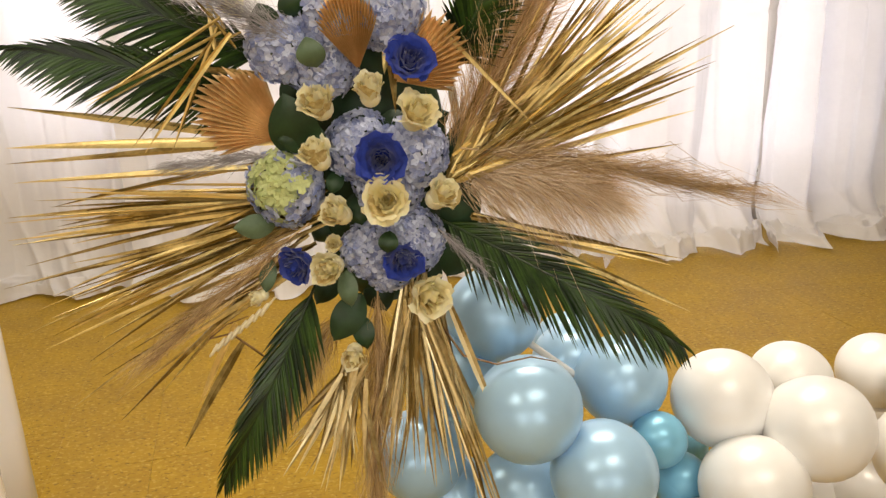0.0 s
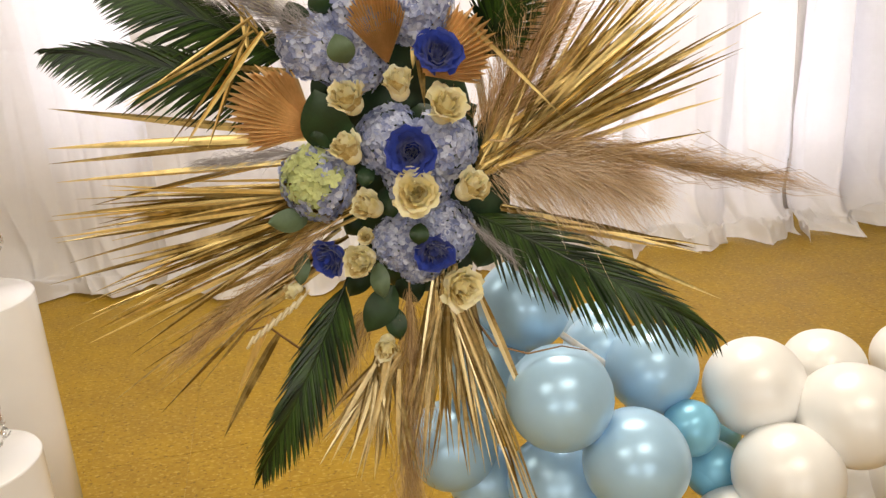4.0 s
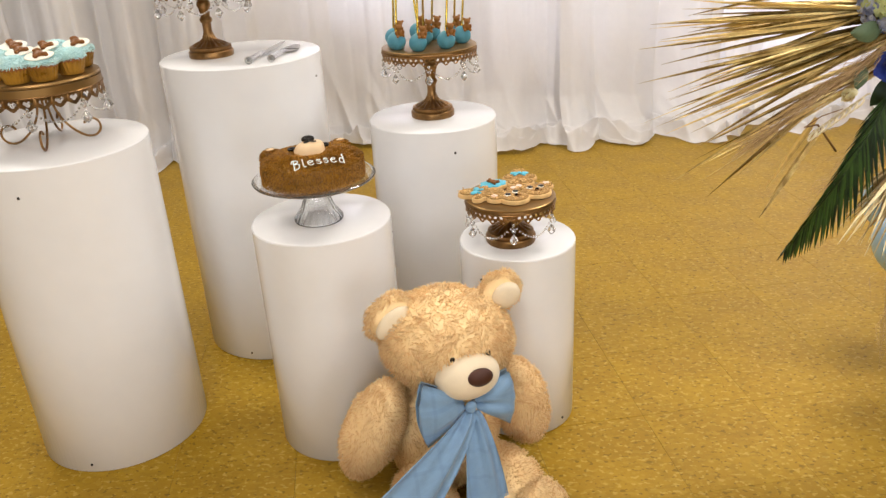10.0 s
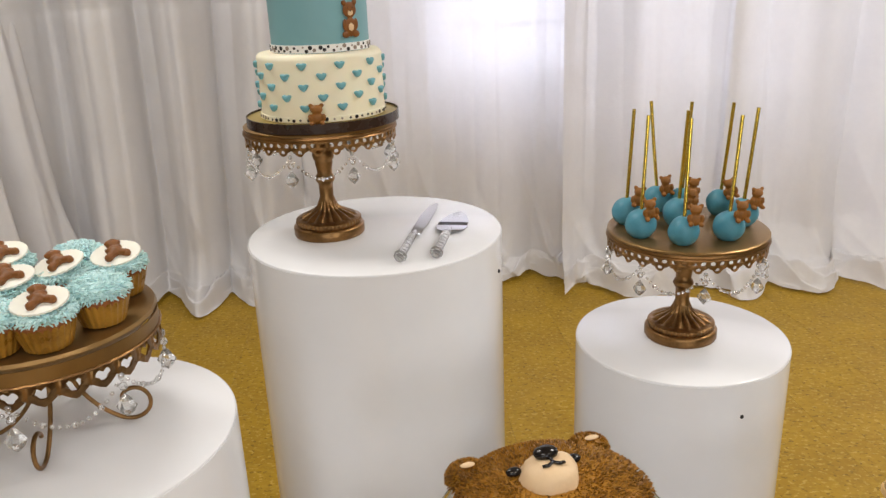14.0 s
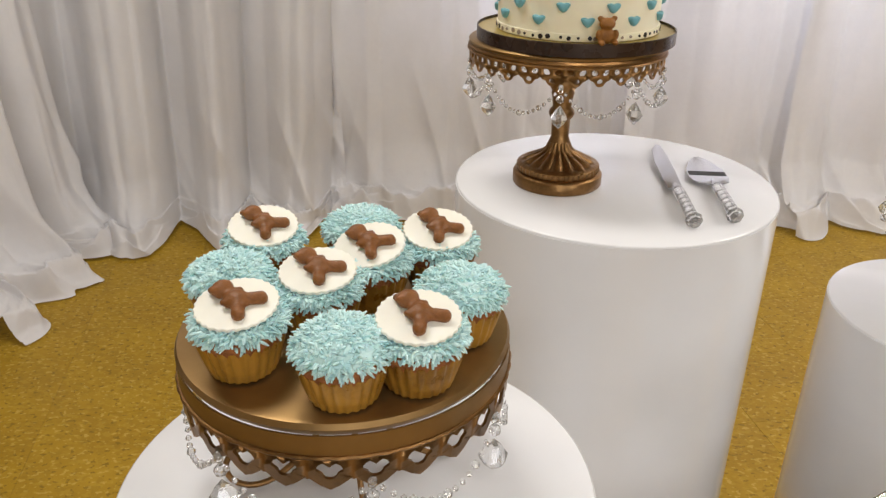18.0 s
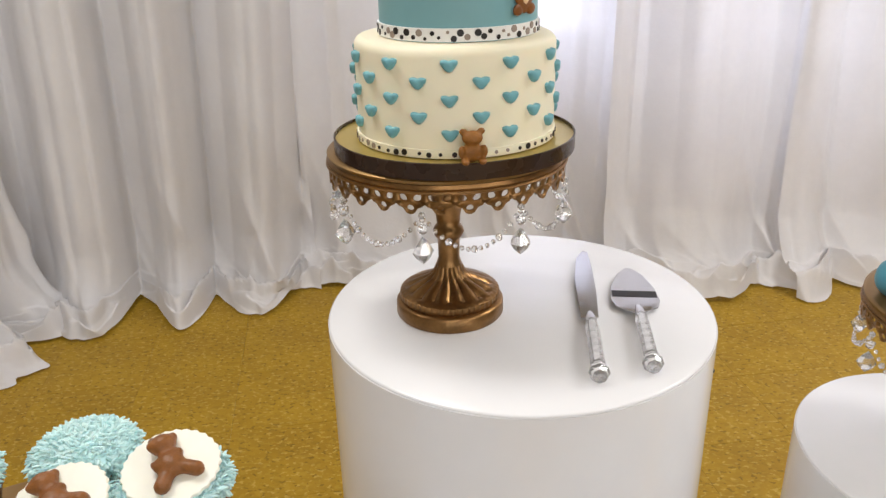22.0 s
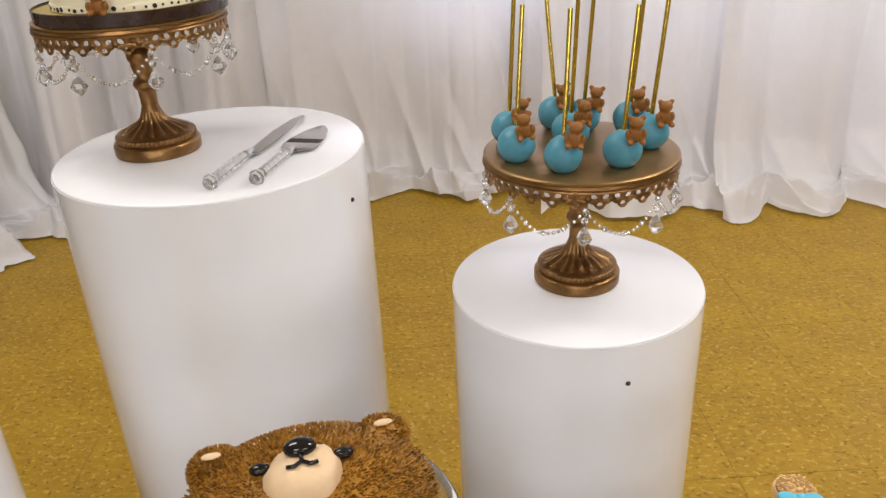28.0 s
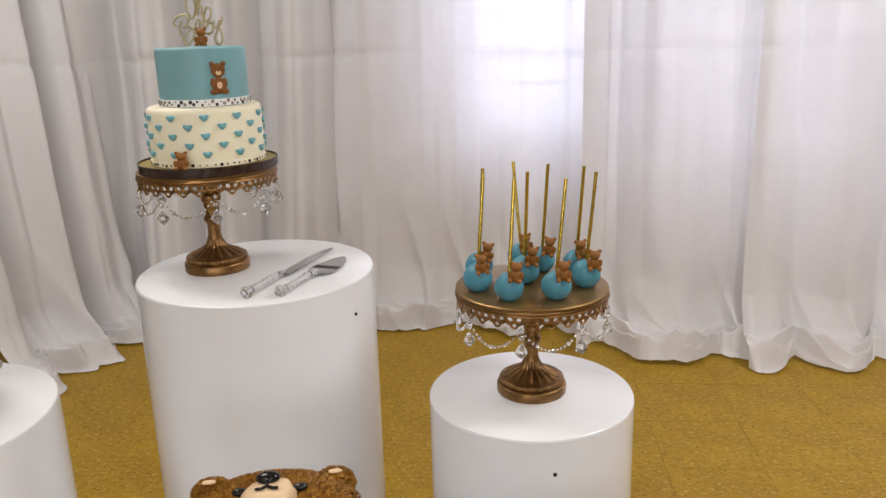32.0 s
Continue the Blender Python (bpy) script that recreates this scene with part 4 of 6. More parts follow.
cake = thing("tiered_cake", pose(CX, CY, CZ + 0.0137), "two-tier fondant cake, blue over cream with blue hearts", "cake")


def tier(r, h, e):
    prof = [(r, 0.0), (r, h - e)] + [(r - e + e * math.cos(a), h - e + e * math.sin(a)) for a in [radians(18 * i) for i in range(1, 6)]] + [(0.0, h + 0.0008)]
    return Shape().add(*lathe(prof, 96, lambda a, i: 1 + 0.004 * math.sin(3 * a + i)))


low = part("lower_tier", tier(0.1040, 0.105, 0.010), "fondant_cream", cake, "cream fondant tier", smooth=60, m=pose(-0.004, 0, 0))
up = part("upper_tier", tier(0.0805, 0.103, 0.006), "fondant_blue", cake, "dusty blue fondant tier", smooth=60, m=pose(0, 0, 0.1055))


def heart_mesh(w):
    """A plump moulded heart: two flat lobes with a shallow notch, sides drawn in to a short blunt point."""
    out = []
    for i in range(17):
        t = math.pi * i / 16
        x = 0.5 * w * math.copysign(abs(math.cos(t)) ** 0.55, math.cos(t))
        out.append((x, 0.20 * w * math.sin(t) ** 0.45 - 0.07 * w * math.exp(-(x / (0.10 * w)) ** 2)))
    for i in range(1, 12):
        u = i / 12 * 2 - 1
        out.append((0.5 * w * math.copysign(abs(u) ** 0.75, u), -0.50 * w * (1 - abs(u) ** 1.35)))
    v, f = slab(out, -0.001, 0.0046, 0.0036)
    return mesh_of(Shape().add(v, f), "heart_blue", 60, "heart")


heart = heart_mesh(0.0165)
for row in range(5):
    for k in range(11):
        a = radians(32.73 * (k + 0.5 * (row % 2)) + 10.6)
        z = 0.0905 - row * 0.0163
        part("heart", heart, "", low, m=Matrix.Translation((0.1045 * math.cos(a), 0.1045 * math.sin(a), z)) @ Matrix.Rotation(a + math.pi / 2, 4, "Z") @ Matrix.Rotation(math.pi / 2, 4, "X"))


def dotted_ribbon(r, h, parent, seed, rows, z0):
    rb = part("ribbon", Shape().add(*lathe([(r, 0), (r + 0.0012, 0.0002), (r + 0.0012, h - 0.0002), (r, h)], 96)), "ribbon_white" if rows > 1 else "fondant_cream", parent, "white ribbon printed with dots" if rows > 1 else "", smooth=40, m=pose(0, 0, z0))
    rnd = random.Random(seed)
    s = Shape()
    count = 74 if rows > 1 else 58
    for k in range(count):
        a = 2 * math.pi * (k + rnd.uniform(-0.25, 0.25)) / count
        z = h * (0.5 if rows == 1 else (0.30, 0.68)[k % 2]) + rnd.uniform(-0.001, 0.001)
        q = rnd.choice((0.0016, 0.0022, 0.0030, 0.0034)) if rows > 1 else rnd.choice((0.0018, 0.0026, 0.0031))
        m = Matrix.Translation(((r + 0.0015) * math.cos(a), (r + 0.0015) * math.sin(a), z)) @ Matrix.Rotation(a + math.pi / 2, 4, "Z") @ Matrix.Rotation(math.pi / 2, 4, "X")
        s.add(*slab([(q * math.cos(i * math.pi / 5), q * math.sin(i * math.pi / 5)) for i in range(10)], -0.0004, 0.0005), slot=rnd.choice((0, 0, 1)), m=m)
    part("dots", s, ["ink_black", "ink_taupe"], rb, "black and taupe dots", smooth=0)


dotted_ribbon(0.0808, 0.0125, up, 4, 2, 0.0005)
dotted_ribbon(0.1043, 0.0085, low, 7, 1, 0.0005)

deco = thing("bear_decoration", pose(CX + 0.0675, CY - 0.0465, CZ + 0.142, 0, 0, 55), "flat brown sugar bear stuck to the blue tier", "decoration")
decal = Shape()
for x, y, a, b in ((0, 0.014, 0.0125, 0.015), (0, 0.040, 0.0135, 0.0125), (-0.0105, 0.051, 0.0045, 0.0045), (0.0105, 0.051, 0.0045, 0.0045), (-0.011, 0.018, 0.0045, 0.009), (0.011, 0.018, 0.0045, 0.009), (-0.010, 0.003, 0.0075, 0.0055), (0.010, 0.003, 0.0075, 0.0055)):
    decal.add(*ball(1.0, 18, 8), m=pose(x, 0, y) @ Matrix.Diagonal((a, 0.0024, b, 1)))
part("body", fused(mesh_of(decal, "choc_bear", 180, "body"), 0.0008), "", deco)
for name, x, y, a, b, d, mat in (("muzzle", 0, 0.036, 0.0075, 0.006, 0.0030, "icing_tan"), ("belly", 0, 0.014, 0.0075, 0.009, 0.0030, "icing_tan"), ("nose", 0, 0.0385, 0.0024, 0.0018, 0.0038, "ink_black"), ("eye", -0.0045, 0.043, 0.0013, 0.0013, 0.0030, "ink_black"), ("eye", 0.0045, 0.043, 0.0013, 0.0013, 0.0030, "ink_black")):
    part(name, Shape().add(*ball(1.0, 14, 8), m=pose(x, 0, y) @ Matrix.Diagonal((a, d, b, 1))), mat, deco, smooth=180)
fig = bear_mesh(0.034, "fondant_bear")
solid("bear_figure", fig, "", pose(CX + 0.022, CY - 0.1150, CZ + 0.0140, 0, 0, 16) @ Matrix.Diagonal((1.15, 1, 1, 1)), "small brown fondant bear sitting on the cake board", "figurine", "fondant bears")
solid("bear_figure", fig, "", pose(CX + 0.016, CY - 0.014, CZ + 0.2235, 0, 0, 20), "small brown fondant bear sitting on the blue tier", "figurine", "fondant bears")

# ---------------------------------------------------------------- written strokes
STROKES = {
    "B": [[(0.22, 0.92), (0.16, 0.50), (0.14, 0.04)], [(0.02, 0.70), (0.08, 0.88), (0.28, 0.96), (0.48, 0.88), (0.46, 0.66), (0.20, 0.52), (0.46, 0.46), (0.56, 0.26), (0.42, 0.05), (0.14, 0.03)]],
    "l": [[(0.14, 0.96), (0.10, 0.50), (0.10, 0.04), (0.24, 0.03)]],
    "e": [[(0.06, 0.26), (0.30, 0.32), (0.36, 0.46), (0.20, 0.54), (0.05, 0.36), (0.08, 0.10), (0.26, 0.02), (0.42, 0.12)]],
    "s": [[(0.36, 0.46), (0.20, 0.54), (0.08, 0.42), (0.22, 0.28), (0.34, 0.16), (0.22, 0.02), (0.04, 0.08)]],
    "d": [[(0.36, 0.40), (0.20, 0.48), (0.06, 0.28), (0.12, 0.05), (0.28, 0.06), (0.38, 0.24)], [(0.40, 0.98), (0.38, 0.40), (0.40, 0.04)]],
}


def smooth_line(pts, steps=6):
    out = []
    for i in range(len(pts) - 1):
        p0, p1, p2, p3 = [Vector(pts[max(0, min(len(pts) - 1, i + k))]) for k in (-1, 0, 1, 2)]
        for s in range(steps):
            t = s / steps
            out.append(0.5 * (2 * p1 + (p2 - p0) * t + (2 * p0 - 5 * p1 + 4 * p2 - p3) * t * t + (3 * p1 - p0 - 3 * p2 + p3) * t ** 3))
    return out + [Vector(pts[-1])]


def write(word, x, y, size, gap, place, radius, shape):
    for ch in word:
        for line in STROKES[ch]:
            shape.add(*tube([place(x + p[0] * size, y + p[1] * size) for p in smooth_line(line)], radius, 6))
        x += (max(p[0] for line in STROKES[ch] for p in line) + gap) * size
    return shape


topper = thing("cake_topper", pose(CX, CY + 0.004, CZ + 0.2225, 0, 0, 8), "gold glitter cake topper in looped script", "cake topper")
SCRIPT = Shape()
for line in (
        [(225, 190), (200, 140), (195, 70), (215, 10), (245, -5), (275, 35), (285, 105), (270, 175), (240, 208), (212, 190), (198, 150)],          # O
        [(300, 185), (308, 120), (335, 50), (362, 0), (368, -45), (345, -50), (318, 0), (303, 90), (300, 185), (312, 130), (336, 98), (350, 112), (345, 160), (356, 215), (380, 232)],   # h
        [(132, 232), (106, 285), (108, 345), (150, 388)],                                                                                          # B
        [(80, 272), (52, 258), (58, 222), (100, 188), (155, 174), (198, 192), (205, 225), (180, 268), (142, 290), (200, 284), (245, 318), (243, 368), (200, 425), (155, 436), (130, 405), (142, 368), (200, 322), (265, 290)],
        [(322, 232), (292, 228), (268, 272), (276, 318), (300, 302), (322, 232), (312, 300), (322, 345), (345, 330)],                              # a
        [(345, 330), (352, 240), (376, 150), (408, 116), (436, 145), (424, 205), (384, 240), (352, 238), (346, 320), (378, 280), (412, 250), (440, 275), (432, 330), (395, 350), (352, 340)],   # b
        [(455, 236), (450, 282), (472, 300), (500, 272), (512, 232), (506, 290), (526, 350), (522, 415), (492, 448), (460, 432), (456, 388), (480, 330), (515, 275), (538, 230), (534, 202)]):   # y
    SCRIPT.add(*tube([Vector(((p[0] - 300) * 0.000197, 0.0, (462 - p[1]) * 0.000197)) for p in smooth_line(line)], 0.0022, 6))
part("lettering", SCRIPT, "topper_gold", topper, "gold script reading Oh Baby", smooth=60)
for x in (-0.030, 0.034):
    part("stick", Shape().add(*tube([(x, 0.001, -0.002), (x, 0.001, 0.012)], 0.0012, 6)), "topper_gold", topper)

# ---------------------------------------------------------------- knife and cake server on the tallest plinth


def acrylic_handle(length):
    prof = [(0.0, 0.0), (0.008, 0.001), (0.0112, 0.008), (0.0095, 0.016), (0.0068, 0.020)]
    k = int((length - 0.03) / 0.013)
    for i in range(k):
        z = 0.020 + (length - 0.026) * i / k
        prof += [(0.0078, z + 0.003), (0.0078, z + 0.010), (0.0075, z + 0.012)]
    prof += [(0.006, length), (0.0, length)]
    return Shape().add(*lathe(prof, 8))


def lay(x0, y0, x1, y1, z):
    return pose(x0, y0, z, 0, 0, math.degrees(math.atan2(y1 - y0, x1 - x0)) - 90)


knife = thing("cake_knife", lay(-1.786, 1.574, -1.789, 1.905, 0.8965), "steel cake knife with clear faceted acrylic handle", "knife")
part("handle", acrylic_handle(0.115), "acrylic", knife, "clear faceted acrylic handle", smooth=0, m=pose(0, 0, 0.0105, -90))
part("bolster", Shape().add(*lathe([(0.0062, 0), (0.0068, 0.004), (0.0045, 0.018), (0.0035, 0.022)], 16)), "steel", knife, smooth=60, m=pose(0, 0.115, 0.0095, -90))
part("blade", Shape().add(*slab([(-0.010, 0.132), (0.010, 0.135), (0.0125, 0.20), (0.0125, 0.27), (0.010, 0.322), (0.004, 0.327), (-0.006, 0.30), (-0.0115, 0.24)], 0.005, 0.0066, 0.0005)), "steel", knife, smooth=30)
server = thing("cake_server", lay(-1.731, 1.596, -1.730, 1.850, 0.8965), "steel cake server with clear faceted acrylic handle", "cake server")
part("handle", acrylic_handle(0.112), "acrylic", server, "clear faceted acrylic handle", smooth=0, m=pose(0, 0, 0.0105, -90))
part("bolster", Shape().add(*lathe([(0.0062, 0), (0.0068, 0.004), (0.0045, 0.018), (0.0035, 0.024)], 16)), "steel", server, smooth=60, m=pose(0, 0.112, 0.0095, -90))
part("blade", Shape().add(*slab([(-0.006, 0.130), (0.006, 0.130), (0.024, 0.143), (0.0285, 0.160), (0.026, 0.195), (0.016, 0.232), (0.004, 0.252), (-0.004, 0.252), (-0.016, 0.232), (-0.026, 0.195), (-0.0285, 0.160), (-0.024, 0.143)], 0.004, 0.0056, 0.0005)), "steel", server, smooth=30)
# mirrored stripe put in as flat black colour on the blade
part("band", Shape().add(*box(-0.0265, 0.0265, 0.168, 0.184, 0.0057, 0.0060)), "ink_black", server, "dark mirrored stripe, painted flat black", smooth=0)

# ---------------------------------------------------------------- cake pops
pop_bear = bear_mesh(0.030, "fondant_bear")
POPS = [(-1.424, 1.79, 0.008, 0.009), (-1.366, 1.868, -0.02, 0.013), (-1.404, 1.718, 0.007, 0.025), (-1.323, 1.86, 0.01, 0.006), (-1.337, 1.781, 0.007, -0.004), (-1.339, 1.684, 0.004, 0.027), (-1.257, 1.85, 0.012, 0.002), (-1.229, 1.789, 0.014, 0.012), (-1.265, 1.711, 0.012, 0.023)]   # place, and how far the stick leans
rnd = random.Random(11)
for i, (x, y, tx, ty) in enumerate(POPS):
    r = 0.0255 + rnd.uniform(-0.001, 0.001)
    pop = thing("cake_pop", pose(x, y, 0.9010), "blue coated cake pop on a gold stick with a brown bear", "cake pop", "cake pops on the stand")
    v, f = ball(r, 28, 18)
    v = [(p[0], p[1], max(p[2], -r * 0.86) + r * 0.86) for p in v]
    part("ball", Shape().add([(q[0] * (1 + 0.07 * fold_noise(q[0] * 40, q[1] * 40, q[2] * 40 + i)), q[1] * (1 + 0.06 * fold_noise(q[1] * 45, q[2] * 45, i * 3.3)), q[2] * (1 + 0.04 * fold_noise(q[0] * 50, q[1] * 50, i * 1.7))) for q in v], f), "pop_blue", pop, "glossy blue coating", smooth=180)
    part("stick", Shape().add(*tube([(0, 0, r * 1.6), (tx * 0.45, ty * 0.4, 0.12), (tx * 0.85, ty * 0.75, 0.200)], 0.0031, 10)), "straw_gold", pop, "shiny gold paper stick", smooth=60)
    part("bear", pop_bear, "", pop, "small brown sugar bear", m=pose(0.0145, -0.0135, r * 1.38, rnd.uniform(-8, 8), rnd.uniform(-10, 14), 20 + rnd.uniform(-18, 18)) @ Matrix.Diagonal((1.25, 1.25, 1.25, 1)))

# ---------------------------------------------------------------- cupcakes
rnd = random.Random(5)
cup_wrap = mesh_of(Shape().add(*lathe([(0.0235, 0.0), (0.0245, 0.002), (0.029, 0.020), (0.0325, 0.037), (0.0318, 0.0372), (0.027, 0.010)], 96, lambda a, i: 1 + (0.034 * math.sin(24 * a) if i < 5 else 0))), "wrapper", 60, "wrapper")
cup_sponge = mesh_of(Shape().add(*lathe([(0.029, 0.028), (0.0325, 0.037), (0.0338, 0.043), (0.030, 0.050), (0.0, 0.052)], 40)), "sponge", 60, "sponge")


def strand(p, d, length, r):
    """A short piped strand of icing with a blunt, slightly drooping end."""
    d = d.normalized()
    return tube([p, p + d * (length * 0.6), p + d * (length * 0.95) + Vector((0, 0, -length * 0.12))], lambda t: r * (1.0 if t < 0.7 else 0.5), 5)


def frosting_mesh(seed, low):
    q = random.Random(seed)
    s = Shape()
    top = 0.068 - low * 1.7
    s.add(*lathe([(0.029, 0.043), (0.0322, 0.047), (0.0318, 0.052), (0.0285, 0.0575 - low * 0.7), (0.020, top - 0.0035), (0.010, top - 0.001), (0.0, top)], 32))
    for _ in range(900):
        a, t = q.uniform(0, 2 * math.pi), math.sqrt(q.random())
        rr = 0.0315 * t
        z = top - (top - 0.053) * t ** 3.0
        d = Vector((math.cos(a) * 0.6 * t, math.sin(a) * 0.6 * t, 0.9 - 0.3 * t)) + Vector((q.uniform(-1.5, 1.5), q.uniform(-1.5, 1.5), q.uniform(-0.4, 0.4)))
        if q.random() < 0.36:
            rr, z = 0.0318, q.uniform(0.044, 0.055)
            d = Vector((math.cos(a), math.sin(a), -0.35)) + Vector((q.uniform(-0.9, 0.9), q.uniform(-0.9, 0.9), q.uniform(-0.8, 0.8)))
        s.add(*strand(Vector((rr * math.cos(a), rr * math.sin(a), z - 0.0006)), d, q.uniform(0.0048, 0.0080), q.uniform(0.0010, 0.0014)))
    return mesh_of(s, "frosting", 0, "frosting")


frost_full = [frosting_mesh(k, 0.0) for k in (1, 2)]
frost_low = [frosting_mesh(k, 0.006) for k in (3, 4)]
disc_out = [(0.0300 * (1 + 0.022 * math.cos(28 * a)) * math.cos(a), 0.0300 * (1 + 0.022 * math.cos(28 * a)) * math.sin(a)) for a in [2 * math.pi * i / 112 for i in range(112)]]
cup_disc = mesh_of(Shape().add(*slab(disc_out, 0.0, 0.0032, 0.001)), "disc_white", 50, "disc")
flat_bear = bear_mesh(0.051, "choc_bear", flat=True)
CUPS = [(-2.230, 1.268, 1), (-2.131, 1.240, 1), (-2.078, 1.278, 1), (-2.163, 1.190, 1), (-2.208, 1.132, 1), (-2.077, 1.128, 1), (-2.150, 1.302, 0), (-2.236, 1.196, 0), (-2.052, 1.194, 0), (-2.127, 1.106, 0)]
for i, (x, y, topped) in enumerate(CUPS):
    cup = thing("cupcake", pose(x, y, 0.9632, 0, 0, rnd.uniform(0, 360)) @ Matrix.Diagonal((1.0, 1.0, 0.81, 1)), "cupcake with turquoise grass icing and fondant bear disc" if topped else "cupcake with turquoise grass icing in gold paper case", "cupcake", "cupcakes on the stand")
    turn = -math.degrees(cup.matrix_basis.to_euler().z)
    part("wrapper", cup_wrap, "", cup, "pleated gold paper case")
    part("sponge", cup_sponge, "", cup, "brown sponge")
    part("frosting", (frost_low if topped else frost_full)[i % 2], "", cup, "turquoise piped grass icing")
    if topped:
        dm = pose(0, 0, 0.0635, 0, 0, turn) @ pose(0, 0, 0, rnd.uniform(9, 18), rnd.uniform(-7, 7), rnd.uniform(-12, 6))
        disc = part("disc", cup_disc, "", cup, "scalloped white fondant disc", m=dm)
        part("bear", flat_bear, "", disc, "brown chocolate bear", m=pose(0.001, -0.002, 0.0028, 0, 0, 55))

# ---------------------------------------------------------------- bear-shaped cake with piped fur
bc = thing("bear_cake", pose(-1.530, 1.219, 0.6995, 0, 0, 27) @ Matrix.Diagonal((1, 1, 0.90, 1)), "round bear-face cake with brown piped fur and white lettering", "cake")
RX, RY, HT = 0.118, 0.108, 0.072


def dome(x, y):
    """Height of the cake's top over a place."""
    q = min(1.0, (x / RX) ** 2 + (y / RY) ** 2)
    return HT * (1 - 0.26 * q ** 3.2)


body = Shape()
body.add(*lathe([(0.95, 0.0), (0.99, 0.01), (1.0, 0.025), (0.995, 0.044), (0.96, 0.054), (0.88, 0.061), (0.6, 0.0685), (0.3, 0.0710), (0.0, 0.0715)], 48), m=Matrix.Diagonal((RX - 0.004, RY - 0.004, 1, 1)))
for q in (-1, 1):
    body.add(*ball(0.026, 18, 10, 1, 0.9, 0.85), m=pose(0.082 * q, 0.072, 0.047))
rnd = random.Random(21)
for _ in range(15000):
    pick = rnd.random()
    a = rnd.uniform(0, 2 * math.pi)
    if pick < 0.44:                                   # sides
        z = rnd.uniform(0.004, 0.052)
        k = 1.0 if z < 0.046 else 0.97
        p, d = Vector((RX * k * math.cos(a), RY * k * math.sin(a), z)), Vector((0.62 * math.cos(a), 0.62 * math.sin(a), -1.0))
    elif pick < 0.86:
        t = math.sqrt(rnd.random())
        x, y = RX * t * math.cos(a), RY * t * math.sin(a)
        p, d = Vector((x, y, dome(x, y) - 0.003)), Vector((math.cos(a) * (0.2 + 0.8 * t), math.sin(a) * (0.2 + 0.8 * t) - 0.2, 1.0 - 0.35 * t))
    else:
        q = rnd.choice((-1, 1))
        c = Vector((rnd.gauss(0, 1), rnd.gauss(0, 1), rnd.uniform(-0.4, 1.2))).normalized()
        p, d = Vector((0.082 * q, 0.072, 0.047)) + Vector((c.x * 0.026, c.y * 0.023, c.z * 0.022)), c + Vector((0, 0, 0.2))
    d += Vector((rnd.uniform(-0.35, 0.35), rnd.uniform(-0.35, 0.35), rnd.uniform(-0.2, 0.2)))
    body.add(*spike(p, d, rnd.uniform(0.0036, 0.0058), rnd.uniform(0.0009, 0.0012)))
part("furred_body", body, "fur_icing", bc, "brown piped fur icing", smooth=0)
for q in (-1, 1):
    part("inner_ear", Shape().add(*ball(0.010, 14, 8, 1.3, 0.8, 0.55)), "icing_tan", bc, "tan icing patch", smooth=180, m=pose(0.084 * q, 0.066, 0.0715, 20) @ Matrix.Diagonal((0.75, 0.5, 0.5, 1)))
    part("eye", Shape().add(*ball(0.0085, 14, 8, 1.2, 0.8, 0.7)), "eye_black", bc, smooth=180, m=pose(0.039 * q, 0.028, HT + 0.004))
muz = Shape()
v, f = lathe([(0.0355, -0.010), (0.0365, -0.002), (0.0350, 0.010), (0.0320, 0.019), (0.0270, 0.0255), (0.019, 0.0290), (0.009, 0.0305), (0.0, 0.031)], 36)
muz.add([Vector((p[0], p[1] * 0.95, p[2])) * (1 + 0.10 * fold_noise(p[0] * 45, p[1] * 45, p[2] * 60) + 0.08 * fold_noise(p[0] * 110, p[1] * 110, p[2] * 110)) for p in v], f, m=pose(0, 0.009, HT - 0.006) @ Matrix.Diagonal((1.02, 1.02, 1, 1)))
part("muzzle", muz, "icing_tan", bc, "smooth tan icing muzzle", smooth=180)
part("nose", Shape().add(*ball(0.011, 16, 10, 1.25, 0.9, 0.75)), "eye_black", bc, smooth=180, m=pose(0, 0.023, HT + 0.027) @ Matrix.Diagonal((1.15, 1.15, 1.1, 1)))
mouth = Shape()
mouth.add(*tube([(0, 0.014, HT + 0.0285), (0, 0.002, HT + 0.0280)], 0.0022, 6))
mouth.add(*tube([(-0.014, 0.000, HT + 0.0255), (-0.007, -0.002, HT + 0.0270), (0, 0.002, HT + 0.0280), (0.007, -0.002, HT + 0.0270), (0.014, 0.000, HT + 0.0255)], 0.0022, 6))
part("mouth", mouth, "eye_black", bc, smooth=180)
onto = lambda x, y: Vector((x + 0.0016 * fold_noise(x * 90, y * 90, 2.0), y + 0.0020 * fold_noise(x * 80, y * 80, 5.0), dome(x, y) + 0.0062 + 0.0012 * fold_noise(x * 150, y * 150)))
part("lettering", write("Blessed", -0.060, -0.094, 0.031, 0.165, onto, 0.0014, Shape()), "icing_white", bc, "white piped icing reading Blessed", smooth=60)

# ---------------------------------------------------------------- cookies


def union_outline(circles, n=72):
    """The outer line round a set of overlapping circles (x, y, r), seen from their middle."""
    cx, cy = sum(c[0] for c in circles) / len(circles), sum(c[1] for c in circles) / len(circles)
    out = []
    for i in range(n):
        a = 2 * math.pi * i / n
        d = Vector((math.cos(a), math.sin(a)))
        far = 0.004
        for x, y, r in circles:
            p = Vector((x - cx, y - cy))
            b = p.dot(d)
            disc = b * b - p.length_squared + r * r
            if disc > 0:
                far = max(far, b + math.sqrt(disc))
        out.append((cx + far * d.x, cy + far * d.y))
    return out


